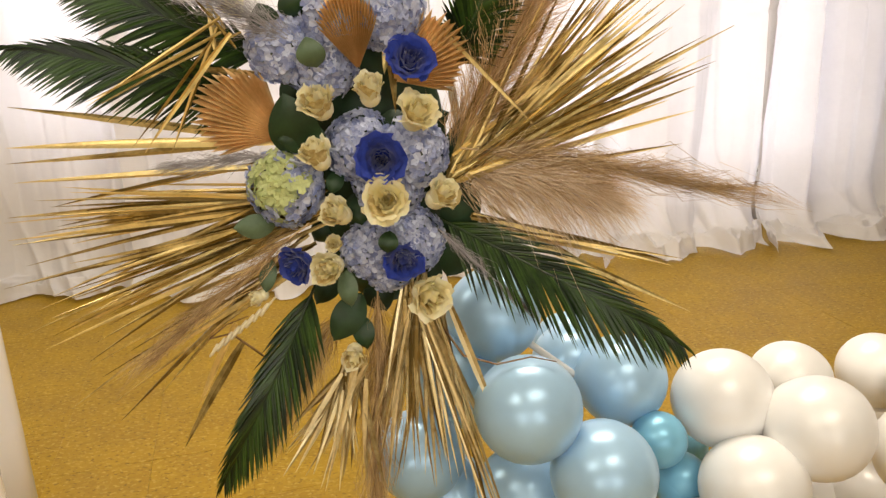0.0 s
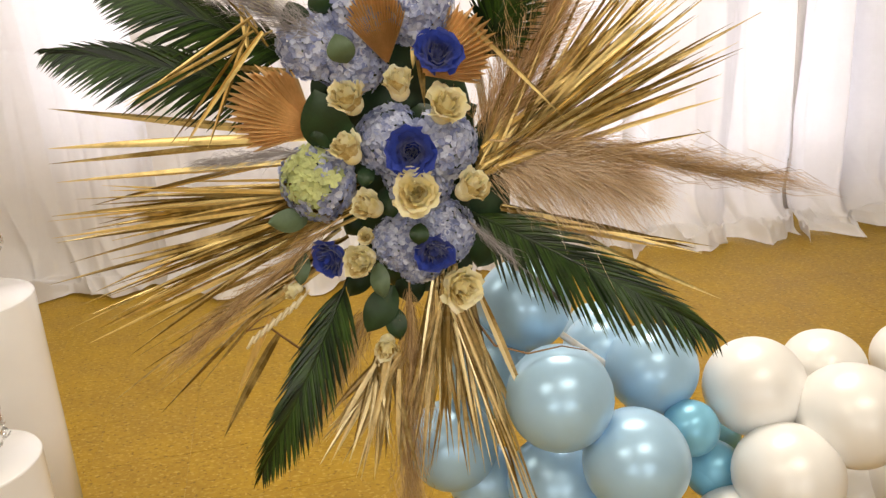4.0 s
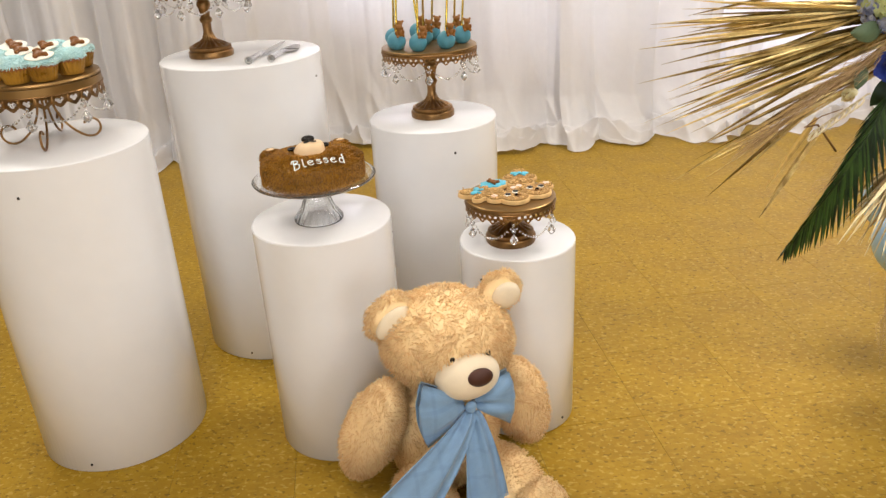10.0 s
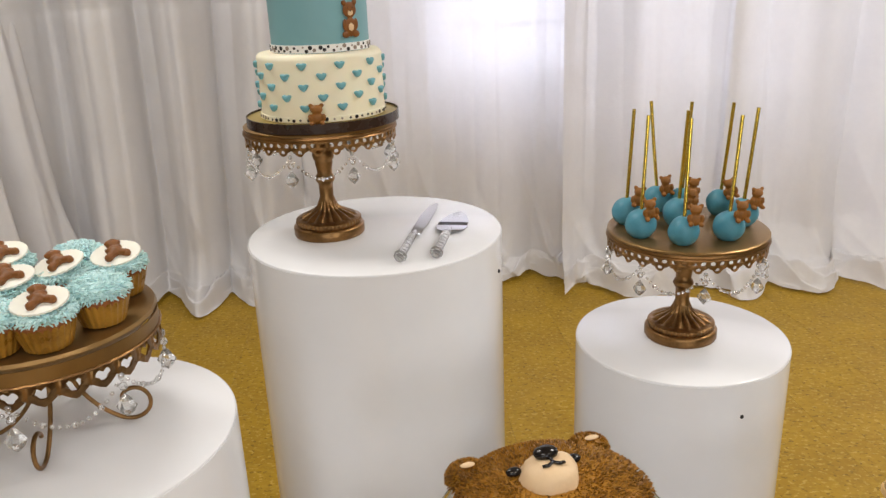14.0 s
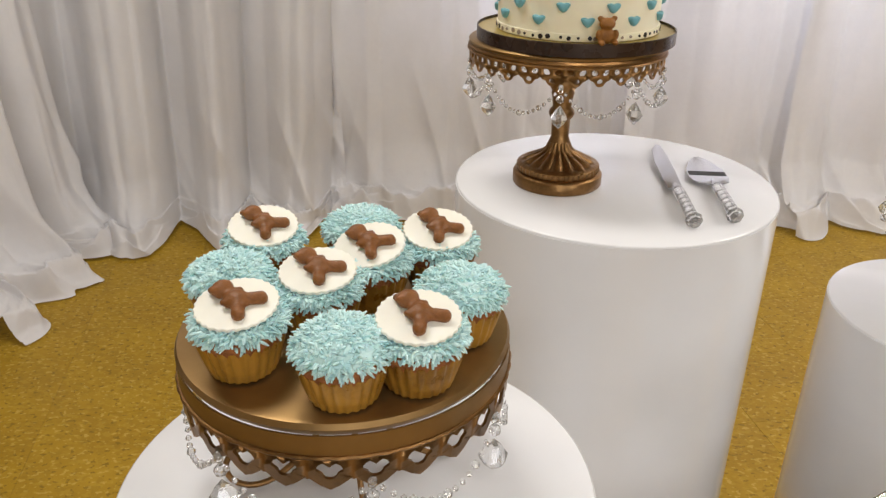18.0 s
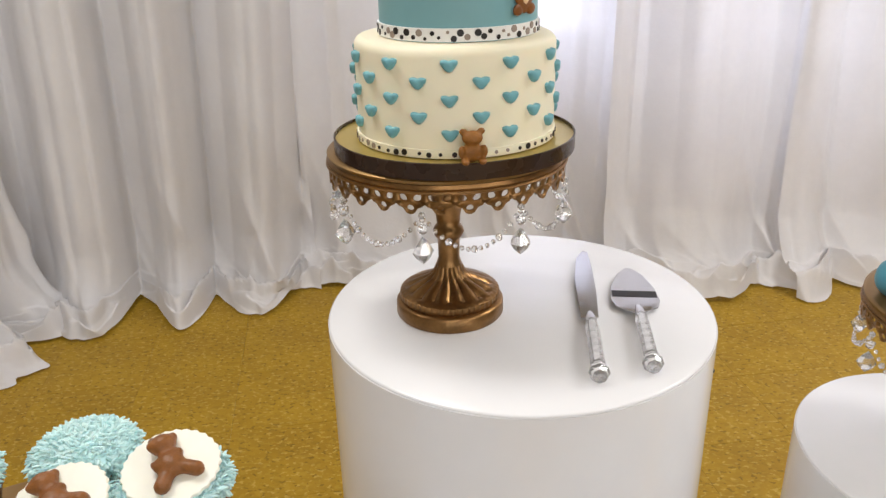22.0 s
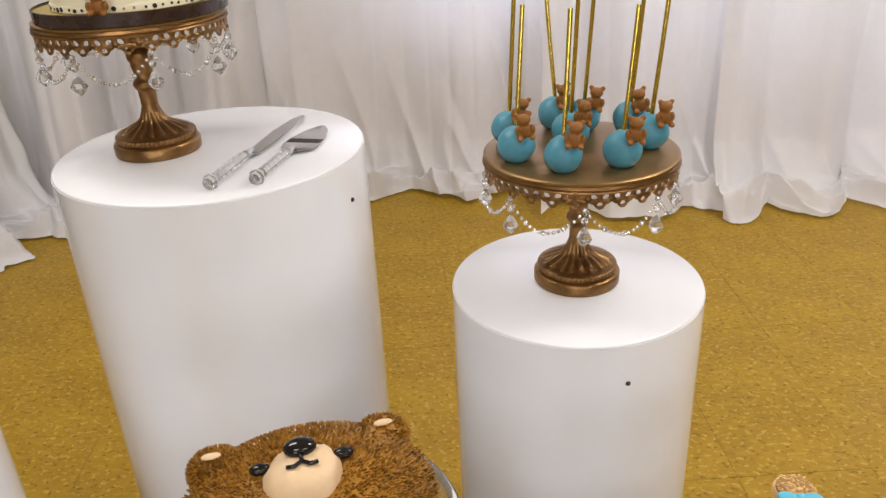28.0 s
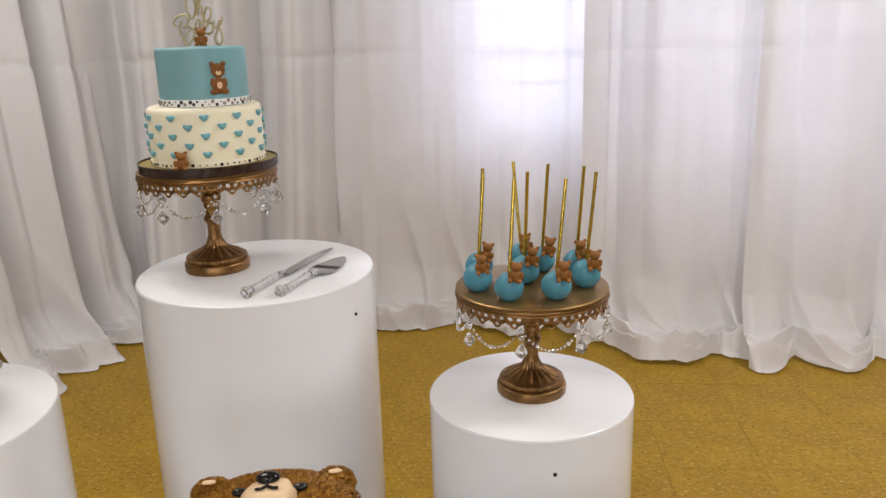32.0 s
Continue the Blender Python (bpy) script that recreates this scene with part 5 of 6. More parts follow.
def shrink(outline, by):
    n = len(outline)
    cx, cy = sum(p[0] for p in outline) / n, sum(p[1] for p in outline) / n
    return [(cx + (x - cx) * (1 - by / max(0.004, math.hypot(x - cx, y - cy))), cy + (y - cy) * (1 - by / max(0.004, math.hypot(x - cx, y - cy)))) for x, y in outline]


def flat_disc(r, z0, z1):
    return slab([(r * math.cos(2 * math.pi * i / 18), r * math.sin(2 * math.pi * i / 18)) for i in range(18)], z0, z1, (z1 - z0) * 0.5)


def fur_layer(circles, seed, z):
    """Short piped strands over a cookie's top."""
    s = Shape()
    q = random.Random(seed)
    out = shrink(union_outline(circles), 0.0035)
    s.add(*slab(out, z - 0.001, z + 0.003, 0.002))
    for _ in range(560):
        x, y, r = q.choice(circles)
        a, t = q.uniform(0, 2 * math.pi), math.sqrt(q.random())
        p = Vector((x + (r - 0.005) * t * math.cos(a), y + (r - 0.005) * t * math.sin(a), z + 0.002))
        s.add(*strand(p, Vector((q.uniform(-1, 1), q.uniform(-1, 1) - 0.3, 0.22)), q.uniform(0.004, 0.0075), 0.0008))
    return s


def face_cookie(m, seed):
    m = m @ Matrix.Diagonal((1.18, 1.18, 1.05, 1))
    ck = thing("bear_face_cookie", m, "bear-face cookie with piped brown icing and ears", "cookie", "cookies on the stand")
    circles = [(0, 0, 0.031), (-0.028, 0.027, 0.0165), (0.028, 0.027, 0.0165)]
    part("biscuit", Shape().add(*slab(union_outline(circles, 96), 0, 0.009, 0.003)), "cookie", ck, "pale baked biscuit", smooth=50)
    part("icing", fur_layer(circles, seed, 0.009), "cookie_fur", ck, "brown piped fur icing", smooth=0)
    for q in (-1, 1):
        part("inner_ear", Shape().add(*flat_disc(0.0065, 0.0105, 0.0145)), "icing_pink", ck, "pale pink icing dot", m=pose(0.029 * q, 0.028, 0))
        eye = part("eye", Shape().add(*flat_disc(0.0064, 0.0115, 0.0148)), "disc_white", ck, "white icing eye", m=pose(0.0115 * q, 0.009, 0))
        part("pupil", Shape().add(*flat_disc(0.0058, 0.0146, 0.0158)), "eye_black", eye, m=pose(0.0012, 0.0, 0))
    part("nose", Shape().add(*ball(0.0035, 10, 6, 1.2, 0.9, 0.8)), "eye_black", ck, m=pose(0, -0.0045, 0.014))
    part("mouth", Shape().add(*tube([(-0.008, -0.012, 0.0142), (-0.003, -0.014, 0.0142), (0, -0.008, 0.0145), (0.003, -0.014, 0.0142), (0.008, -0.012, 0.0142)], 0.0009, 5)), "choc_bear", ck)
    return ck


def body_cookie(m, seed):
    m = m @ Matrix.Diagonal((1.36, 1.36, 1.05, 1))
    ck = thing("bear_cookie", m, "whole-bear cookie with brown icing and blue bow", "cookie", "cookies on the stand")
    circles = [(0, 0.0, 0.020), (0, 0.030, 0.017), (-0.022, 0.006, 0.010), (0.022, 0.006, 0.010), (-0.013, -0.022, 0.0125), (0.013, -0.022, 0.0125)]
    part("biscuit", Shape().add(*slab(union_outline(circles, 96), 0, 0.009, 0.003)), "cookie", ck, "pale baked biscuit", smooth=50)
    part("icing", fur_layer(circles, seed, 0.009), "cookie_fur", ck, "brown piped fur icing", smooth=0)
    bow = Shape()
    for q in (-1, 1):
        bow.add(*ball(0.009, 12, 8, 1, 0.62, 0.35), m=pose(0.0085 * q, 0.0155, 0.0135, 0, 0, 12 * q))
        bow.add(*tube([(0.001 * q, 0.014, 0.014), (0.010 * q, 0.004, 0.0135)], lambda t: 0.0015 + 0.0015 * t, 6))
    part("bow", bow.add(*ball(0.0038, 8, 6), m=pose(0, 0.0155, 0.0145)), "icing_blue", ck, "blue icing bow", smooth=180)
    return ck


PZ = 0.6245
face_cookie(pose(-1.066, 1.266, PZ + 0.0005, 0, 0, 52), 1)
face_cookie(pose(-1.016, 1.305, PZ + 0.0005, 0, 0, 18), 2)
body_cookie(pose(-1.140, 1.286, PZ + 0.0005, 0, 0, 80), 3)
body_cookie(pose(-1.058, 1.394, PZ + 0.0005, 0, 0, 5), 4)
plaque = thing("plaque_cookie", pose(-1.122, 1.352, PZ + 0.0005, 0, 0, 30), "scalloped cookie with bright blue icing and chocolate bear", "cookie", "cookies on the stand")
pq = [(0.036 * (1 + 0.07 * math.cos(8 * a)) * math.cos(a), 0.027 * (1 + 0.07 * math.cos(8 * a)) * math.sin(a)) for a in [2 * math.pi * i / 80 for i in range(80)]]
part("biscuit", Shape().add(*slab(pq, 0, 0.009, 0.003)), "cookie", plaque, smooth=50)
part("icing", Shape().add(*slab(shrink(pq, 0.0028), 0.0088, 0.0118, 0.002)), "icing_blue", plaque, "bright blue icing", smooth=60)
part("bear", bear_mesh(0.036, "choc_bear", flat=True), "", plaque, "flat chocolate bear", m=pose(0, -0.001, 0.0110, 0, 0, 30))

# ---------------------------------------------------------------- plush bear on the floor
TM = pose(-1.222, 1.000, 0.0, 0, 0, 26)               # faces -y in its own axes
LOBES = [  # centre, half sizes, turn about x and y
    ((0, 0.02, 0.165), (0.135, 0.115, 0.165), 0, 0), ((0.008, -0.02, 0.415), (0.147, 0.122, 0.112), 12, 8),
    ((-0.172, -0.01, 0.218), (0.063, 0.070, 0.142), 14, 20), ((0.184, -0.01, 0.196), (0.064, 0.072, 0.138), 14, -15),
    ((-0.095, -0.135, 0.070), (0.072, 0.130, 0.070), 0, 0), ((0.105, -0.135, 0.070), (0.072, 0.130, 0.070), 0, 0),
    ((-0.110, -0.245, 0.082), (0.060, 0.040, 0.080), 0, 0), ((0.125, -0.245, 0.082), (0.060, 0.040, 0.080), 0, 0),
    ((-0.108, 0.000, 0.486), (0.060, 0.030, 0.050), 8, -38), ((0.142, 0.000, 0.494), (0.048, 0.028, 0.048), 8, 40)]
teddy = Shape()
frames_of = [pose(*c, rx, ry, 0) @ Matrix.Diagonal((*s, 1)) for c, s, rx, ry in LOBES]
inverse_of = [m.inverted() for m in frames_of]
skin = Shape()
for m in frames_of:
    v, f = ball(1.0, 32, 22)
    skin.add([m @ (Vector(p) * (1 + 0.025 * fold_noise(p[0] * 3, p[1] * 3, p[2] * 3) + 0.03 * fold_noise(p[0] * 8, p[1] * 8, p[2] * 8))) for p in v], f, 0)
skin = fused(mesh_of(skin, "plush", 180), 0.008)
for p in skin.vertices:                                # curly tufts
    p.co += p.normal * (0.003 * fold_noise(p.co.x * 60, p.co.y * 60, p.co.z * 60) - 0.004)
teddy.add([tuple(p.co) for p in skin.vertices], [tuple(p.vertices) for p in skin.polygons], 0)
rnd = random.Random(31)
weights = [3, 4.2, 1.7, 1.7, 1.6, 1.6, 0.9, 0.9, 0.8, 0.8]
for _ in range(46000):
    k = rnd.choices(range(10), weights)[0]
    c = Vector((rnd.gauss(0, 1), rnd.gauss(0, 1), rnd.gauss(0, 1))).normalized()
    p = frames_of[k] @ c
    if p.z < 0.012 or any((q @ p).length < 0.93 for j, q in enumerate(inverse_of) if j != k):
        continue
    if k >= 8 and (Matrix.Rotation(0, 3, "X") @ c).y < -0.55:
        continue                                       # the ears' smooth lining
    nrm = (inverse_of[k].to_3x3().transposed() @ c).normalized()
    d = nrm * 0.7 + Vector((1.6 * fold_noise(p.x * 26, p.y * 26, p.z * 26), 1.0 * fold_noise(p.z * 26, p.x * 26, 7), -0.45 + 1.2 * fold_noise(p.y * 26, p.z * 26, 3 + p.x * 26))) + Vector((rnd.uniform(-0.4, 0.4), rnd.uniform(-0.4, 0.4), rnd.uniform(-0.4, 0.4)))
    v, f = spike(p - nrm * 0.002, d, rnd.uniform(0.008, 0.0135), 0.0009)
    teddy.add(v, f, 0)


def lobe(c, s, rx=0, ry=0, slot=1):
    v, f = ball(1.0, 28, 18)
    teddy.add(v, f, slot, m=pose(*c, rx, ry, 0) @ Matrix.Diagonal((*s, 1)))


lobe((0.012, -0.130, 0.386), (0.070, 0.052, 0.050), 12)                 # muzzle
lobe((0.024, -0.176, 0.404), (0.027, 0.015, 0.021), 12, 0, 2)           # nose
lobe((-0.019, -0.134, 0.430), (0.0058, 0.006, 0.0068), 0, 0, 3)          # eyes
lobe((0.060, -0.130, 0.426), (0.0058, 0.006, 0.0068), 0, 0, 3)
lobe((-0.108, -0.027, 0.482), (0.046, 0.016, 0.028), 8, -38)            # ear linings
lobe((0.146, -0.026, 0.490), (0.030, 0.016, 0.034), 8, 40)
lobe((-0.110, -0.279, 0.082), (0.040, 0.010, 0.055))                    # foot pads
lobe((0.125, -0.279, 0.082), (0.040, 0.010, 0.055))
teddy.add(*tube([(0.018, -0.174, 0.389), (0.015, -0.174, 0.369)], 0.0008, 5), slot=2)
teddy.add(*tube([(-0.012, -0.168, 0.372), (0.000, -0.171, 0.364), (0.014, -0.172, 0.368), (0.028, -0.169, 0.365), (0.036, -0.163, 0.372)], 0.0008, 5), slot=2)
solid("teddy_bear", teddy, ["plush", "plush_light", "nose_brown", "eye_black"], TM, "large sitting honey-tan plush toy bear with cream muzzle", "teddy bear", smooth=180)


def sheet(rows, thick=0.003):
    """Cloth between rows of points, with a little thickness."""
    n, w = len(rows), len(rows[0])
    v, f = [], []
    for off in (0, -thick):
        for i in range(n):
            for j in range(w):
                a, b = rows[min(i + 1, n - 1)][j] - rows[max(i - 1, 0)][j], rows[i][min(j + 1, w - 1)] - rows[i][max(j - 1, 0)]
                nr = a.cross(b)
                nr = nr.normalized() if nr.length > 1e-9 else Vector((0, -1, 0))
                v.append(rows[i][j] + nr * off)
    k = n * w
    for i in range(n - 1):
        for j in range(w - 1):
            a = i * w + j
            f += [(a, a + 1, a + w + 1, a + w), (k + a, k + a + w, k + a + w + 1, k + a + 1)]
    for i in range(n - 1):
        for j in (0, w - 1):
            a = i * w + j
            f.append((a, a + w, k + a + w, k + a))
    for j in range(w - 1):
        for i in (0, n - 1):
            a = i * w + j
            f.append((a, a + 1, k + a + 1, k + a))
    return v, f


bow = thing("ribbon_bow", TM @ pose(0.010, -0.135, 0.316), "large dusty blue fabric bow round the plush bear's neck", "bow")
for q in (-1, 1):
    for back in (0, 1):                                # the front and the back of a flattened loop
        rows = []
        for i in range(20):
            t = i / 19
            row = []
            for j in range(13):
                h = j / 12 - 0.5
                wide = 0.024 + (0.128 if q < 0 else 0.104) * t ** 0.75
                x = q * (0.012 + (0.104 if q < 0 else 0.082) * t * (1 - 0.14 * (2 * h) ** 2 * t))
                z = 0.004 + h * wide + (0.012 if q < 0 else 0.006) * t
                plump = 0.020 * math.sin(math.pi * min(1, t * 0.96)) ** 0.8 * (1 - (2 * h) ** 4)
                crease = 0.0055 * math.sin(11 * h + 1.3 * q) * (1 - t) ** 0.6 + 0.0022 * math.sin(23 * h + 4 * t + back)
                row.append(Vector((x, (0.010 if back else -0.006) - 0.020 * t + (plump if back else -plump) + crease, z)))
            rows.append(row)
        part("loop", Shape().add(*sheet(rows, 0.002)), "ribbon_blue", bow, smooth=180)
    rows = []
    for i in range(26):
        t = i / 25
        row = []
        for j in range(13):
            h = j / 12 - 0.5
            if q < 0:                                  # the long tail sweeps out over the arm
                x, z, wide, turn = -0.285 * t ** 1.05, -0.008 - 0.255 * t ** 1.1, 0.026 + 0.150 * t ** 0.75, radians(44 * min(1, 2.5 * t))
            else:
                x, z, wide, turn = 0.006 + 0.004 * t, -0.010 - 0.285 * t, 0.026 + 0.088 * t ** 0.6, radians(4)
            y = -0.010 - (0.105 if q < 0 else 0.085) * t ** 0.7 - 0.007 * math.sin(8 * h + 1.5 * t) * (1 - 0.4 * t) - 0.004 * math.sin(17 * h - 3 * t) - 0.006 * math.sin(5 * t)
            row.append(Vector((x + h * wide * math.cos(turn), y, z - h * wide * math.sin(turn) * (1 if q > 0 else 1) + 0.03 * h * t * q)))
        rows.append(row)
    part("tail", Shape().add(*sheet(rows, 0.002)), "ribbon_blue", bow, smooth=180)
v, f = ball(0.014, 18, 12, 0.9, 0.6, 1.0)
part("knot", Shape().add([(p[0], p[1] * (1 + 0.1 * math.sin(p[2] * 400)), p[2]) for p in v], f), "ribbon_blue", bow, smooth=180, m=pose(0, -0.016, 0.004))

# ---------------------------------------------------------------- balloon garland
garland = thing("balloon_garland", pose(0.35, 1.6, 0), "garland of pearly pale blue and white balloons on the floor", "balloon garland")
BLUE = [(0.128, 1.297, 0.615, 0.100), (0.266, 1.276, 0.487, 0.100), (0.080, 1.510, 0.720, 0.098), (0.349, 1.525, 0.552, 0.098), (0.125, 1.389, 0.372, 0.098), (0.278, 1.299, 0.321, 0.098), (0.254, 1.300, 0.244, 0.095),
        (0.125, 1.396, 0.289, 0.090), (-0.085, 1.432, 0.443, 0.095), (-0.019, 1.461, 0.338, 0.080), (0.261, 1.704, 0.555, 0.080), (-0.013, 1.703, 0.451, 0.095), (-0.008, 1.500, 0.600, 0.095), (0.255, 1.620, 0.553, 0.085)]
DEEP = [(0.408, 1.426, 0.463, 0.058), (0.519, 1.616, 0.328, 0.058), (0.466, 1.450, 0.349, 0.060), (0.459, 1.447, 0.344, 0.055)]
WHITE = [(0.557, 1.492, 0.516, 0.105), (0.787, 1.685, 0.450, 0.095), (0.719, 1.395, 0.495, 0.105), (0.579, 1.345, 0.395, 0.105), (1.010, 1.725, 0.451, 0.090), (0.491, 1.335, 0.259, 0.105), (1.059, 1.759, 0.308, 0.085), (0.992, 1.636, 0.158, 0.090), (0.888, 1.695, 0.105, 0.085), (0.963, 1.427, 0.411, 0.105), (1.062, 1.569, 0.477, 0.100)]


def balloon(c, colour, seed):
    x, y, z, r = c
    z = max(z, r * 1.02)
    rnd = random.Random(seed)
    prof = []
    for i in range(25):
        a = -math.pi / 2 + math.pi * i / 24
        q = r * math.cos(a) * (1 + 0.035 * math.sin(a))
        prof.append((max(0.0, q), r * math.sin(a) * (1.06 if a < 0 else 0.99)))
    turn = Euler((rnd.uniform(50, 110) * math.pi / 180, rnd.uniform(-0.5, 0.5), rnd.uniform(-0.8, 0.8))).to_matrix().to_4x4()
    m = Matrix.Translation((x - 0.35, y - 1.6, z)) @ turn
    b = part("balloon", Shape().add(*lathe(prof, 40)), colour, garland, {"balloon_blue": "pearly pale blue balloon", "balloon_deep": "small deeper blue balloon", "balloon_white": "white balloon"}[colour], smooth=180, m=m)
    part("knot", Shape().add(*lathe([(0.0, -r * 1.05), (0.004, -r * 1.055), (0.003, -r * 1.08), (0.009, -r * 1.13), (0.007, -r * 1.13)], 12)), colour, b, smooth=180)


for group, colour in ((BLUE, "balloon_blue"), (DEEP, "balloon_deep"), (WHITE, "balloon_white")):
    for i, c in enumerate(group):
        balloon(c, colour, i * 7 + len(colour))

# ---------------------------------------------------------------- flower arrangement on its stand
flowers = thing("flower_arrangement", pose(0, 0, 0), "large arrangement of blue and cream roses, hydrangeas, gilded palm and pampas", "flower arrangement")
part("stand_pole", Shape().add(*tube([(0.57, 1.65, 0.0), (0.57, 1.65, 0.22), (0.34, 1.57, 0.48), (0.08, 1.48, 0.72), (0.0, 1.46, 1.25)], 0.008, 12)), "frame_paint", flowers, "slim white metal pole", smooth=60)
part("stand_foot", Shape().add(*lathe([(0.03, 0.0), (0.03, 0.006), (0.0, 0.008)], 32)), "frame_paint", flowers, m=pose(0.57, 1.65, 0))
# added core, unseen; its dark colour stands in for the shade among the blooms
part("foam_block", Shape().add(*ball(1.0, 24, 14, 0.13, 0.055, 0.27), m=pose(-0.13, 1.42, 1.06)), "leaf_dark", flowers, "unseen dark green foam core that keeps the gaps between blooms dark", smooth=180)


def facing(place, yaw=0.0, pitch=0.0):
    """A pose at place whose z axis looks at the viewer's side (-y), turned by yaw and pitch."""
    return Matrix.Translation(place) @ Matrix.Rotation(radians(yaw), 4, "Z") @ Matrix.Rotation(radians(90 + pitch), 4, "X")


def rose_mesh(r, mats, seed, open_=1.0, petals=17):
    """Petals wound round a centre, the outer ones curling over; it opens along +z."""
    q = random.Random(seed)
    s = Shape()
    for k in range(petals):
        t = k / (petals - 1)
        a0 = k * 2.4 + q.uniform(-0.2, 0.2)
        rad = r * (0.07 + 0.68 * t ** 0.85) * open_ ** 0.4
        span = 1.25 - 0.45 * t + (1.2 if t < 0.25 else 0)
        high = r * (1.12 - 0.16 * t - 0.14 * (t < 0.12))
        v, f = [], []
        for j in range(7):
            h = j / 6
            for i in range(9):
                u = i / 8 * 2 - 1
                a = a0 + u * span
                curl = max(0, h - 0.62) ** 1.5 * r * (0.22 + 1.1 * t ** 1.4) * open_
                rr = rad * (0.50 + 0.50 * math.sin(min(1, h * 1.3) * math.pi / 2)) * (1 - 0.75 * h * h * max(0.0, 1 - 1.6 * t)) + curl + r * 0.03 * math.sin(5 * u + k) + r * 0.05 * h * h * math.sin(9 * u + 2 * k)
                edge = 1 - (0.22 + 0.10 * t) * abs(u) ** 2.4 + 0.16 * max(0.0, t - 0.5) * math.exp(-(u / 0.16) ** 2)
                z = -r * 0.35 + high * h * edge - curl * 0.55 * (t > 0.4) + (r * 0.06 * math.sin(3 * u + k) * h)
                v.append((rr * math.cos(a), rr * math.sin(a), z))
        for j in range(6):
            for i in range(8):
                b = j * 9 + i
                f.append((b, b + 1, b + 10, b + 9))
        s.add(v, f, 1 if (len(mats) > 1 and q.random() < 0.13) else 0)
    s.add(*ball(r * 0.5, 12, 8, 1, 1, 0.8), m=pose(0, 0, -r * 0.25))
    return mesh_of(s, mats, 180, "rose")


blue_roses = [rose_mesh(1.0, ["rose_blue"], k, 1.0, 28) for k in (1, 2)]
cream_roses = [rose_mesh(1.0, ["rose_yellow", "rose_edge"], k, o, 21) for k, o in ((3, 0.72), (4, 0.60), (5, 0.95))]
BLUES = [((-0.110, 1.265, 1.096), 0.043, 0, -5), ((-0.057, 1.280, 1.249), 0.040, 15, -25), ((-0.266, 1.295, 0.913), 0.037, -35, 10), ((-0.085, 1.285, 0.916), 0.036, 8, 12)]
for i, (c, r, yaw, pitch) in enumerate(BLUES):
    part("blue_rose", blue_roses[i % 2], "", flowers, "deep royal blue rose", m=facing(c, yaw, pitch) @ Matrix.Diagonal((r, r, r, 1)))
CREAMS = [((-0.206, 1.280, 1.186), 0.038, -10, -20), ((-0.123, 1.280, 1.203), 0.033, 0, -35), ((-0.051, 1.280, 1.162), 0.037, 20, -20), ((-0.215, 1.280, 1.102), 0.033, -25, -35), ((-0.188, 1.280, 1.004), 0.033, -20, -10), ((-0.104, 1.255, 1.029), 0.041, 0, 5),
          ((-0.018, 1.290, 1.024), 0.035, 30, -10), ((-0.210, 1.280, 0.910), 0.037, -10, 15), ((-0.046, 1.290, 0.850), 0.041, 20, 25), ((-0.182, 1.285, 0.743), 0.028, 0, 40), ((-0.342, 1.300, 0.853), 0.020, -30, 30), ((-0.330, 1.300, 1.342), 0.024, -20, -30), ((-0.203, 1.300, 0.945), 0.018, 0, 0)]
for i, (c, r, yaw, pitch) in enumerate(CREAMS):
    part("cream_rose", cream_roses[i % 3], "", flowers, "cream yellow rose with browned edges", m=facing(c, yaw * 1.6, pitch - 22) @ Matrix.Diagonal((1.05 * r, 1.05 * r, 1.3 * r, 1)))


def hydrangea_mesh(seed, green):
    q = random.Random(seed)
    s = Shape()
    # grey-green core for the stems; its dark tone also paints the shaded gaps between florets
    s.add(*ball(0.74, 18, 12, 1, 1, 0.75), slot=2)
    for k in range(110):
        zc = 1 - 1.35 * (k + 0.5) / 110
        a = k * 2.39996
        rr = math.sqrt(max(0, 1 - zc * zc))
        nrm = Vector((rr * math.cos(a), rr * math.sin(a), zc * 0.85))
        c = nrm * q.uniform(0.88, 1.02)
        m = Matrix.Translation(c) @ nrm.to_track_quat("Z", "Y").to_matrix().to_4x4() @ pose(0, 0, 0, q.uniform(-18, 18), q.uniform(-18, 18), q.uniform(0, 90))
        slot = 1 if (green and zc > 0.62 + q.uniform(-0.25, 0.25)) else 0
        for p in range(4):
            z90 = pose(0, 0, 0, 0, 0, 90 * p)
            v = [(0, 0, 0), (0.07, -0.095, 0.03), (0.20, -0.105, 0.065), (0.25, 0, 0.045), (0.20, 0.105, 0.065), (0.07, 0.095, 0.03)]
            s.add(v, [(0, 1, 2, 3), (0, 3, 4, 5)], slot, m=m @ z90)
    return mesh_of(s, ["hydrangea", "hydrangea_green", "leaf_grey"], 0, "hydrangea")


hyd = [hydrangea_mesh(1, False), hydrangea_mesh(2, True), hydrangea_mesh(3, False)]
for i, (c, r, kind) in enumerate([((-0.280, 1.315, 1.046), 0.066, 1), ((-0.147, 1.320, 1.106), 0.060, 0), ((-0.066, 1.320, 1.095), 0.062, 2), ((-0.103, 1.320, 1.038), 0.058, 0), ((-0.144, 1.320, 0.928), 0.050, 2), ((-0.069, 1.320, 0.940), 0.055, 0), ((-0.112, 1.325, 0.894), 0.045, 2),
                                  ((-0.263, 1.315, 1.275), 0.056, 2), ((-0.201, 1.315, 1.250), 0.058, 0), ((-0.176, 1.315, 1.325), 0.060, 2), ((-0.094, 1.310, 1.326), 0.062, 0)]):
    part("hydrangea", hyd[kind], "", flowers, "green and pale blue hydrangea head" if kind == 1 else "pale lavender blue hydrangea head", smooth=0, m=facing(c, (i * 37) % 30 - 15, -8) @ Matrix.Diagonal((r, r, r * 0.9, 1)))


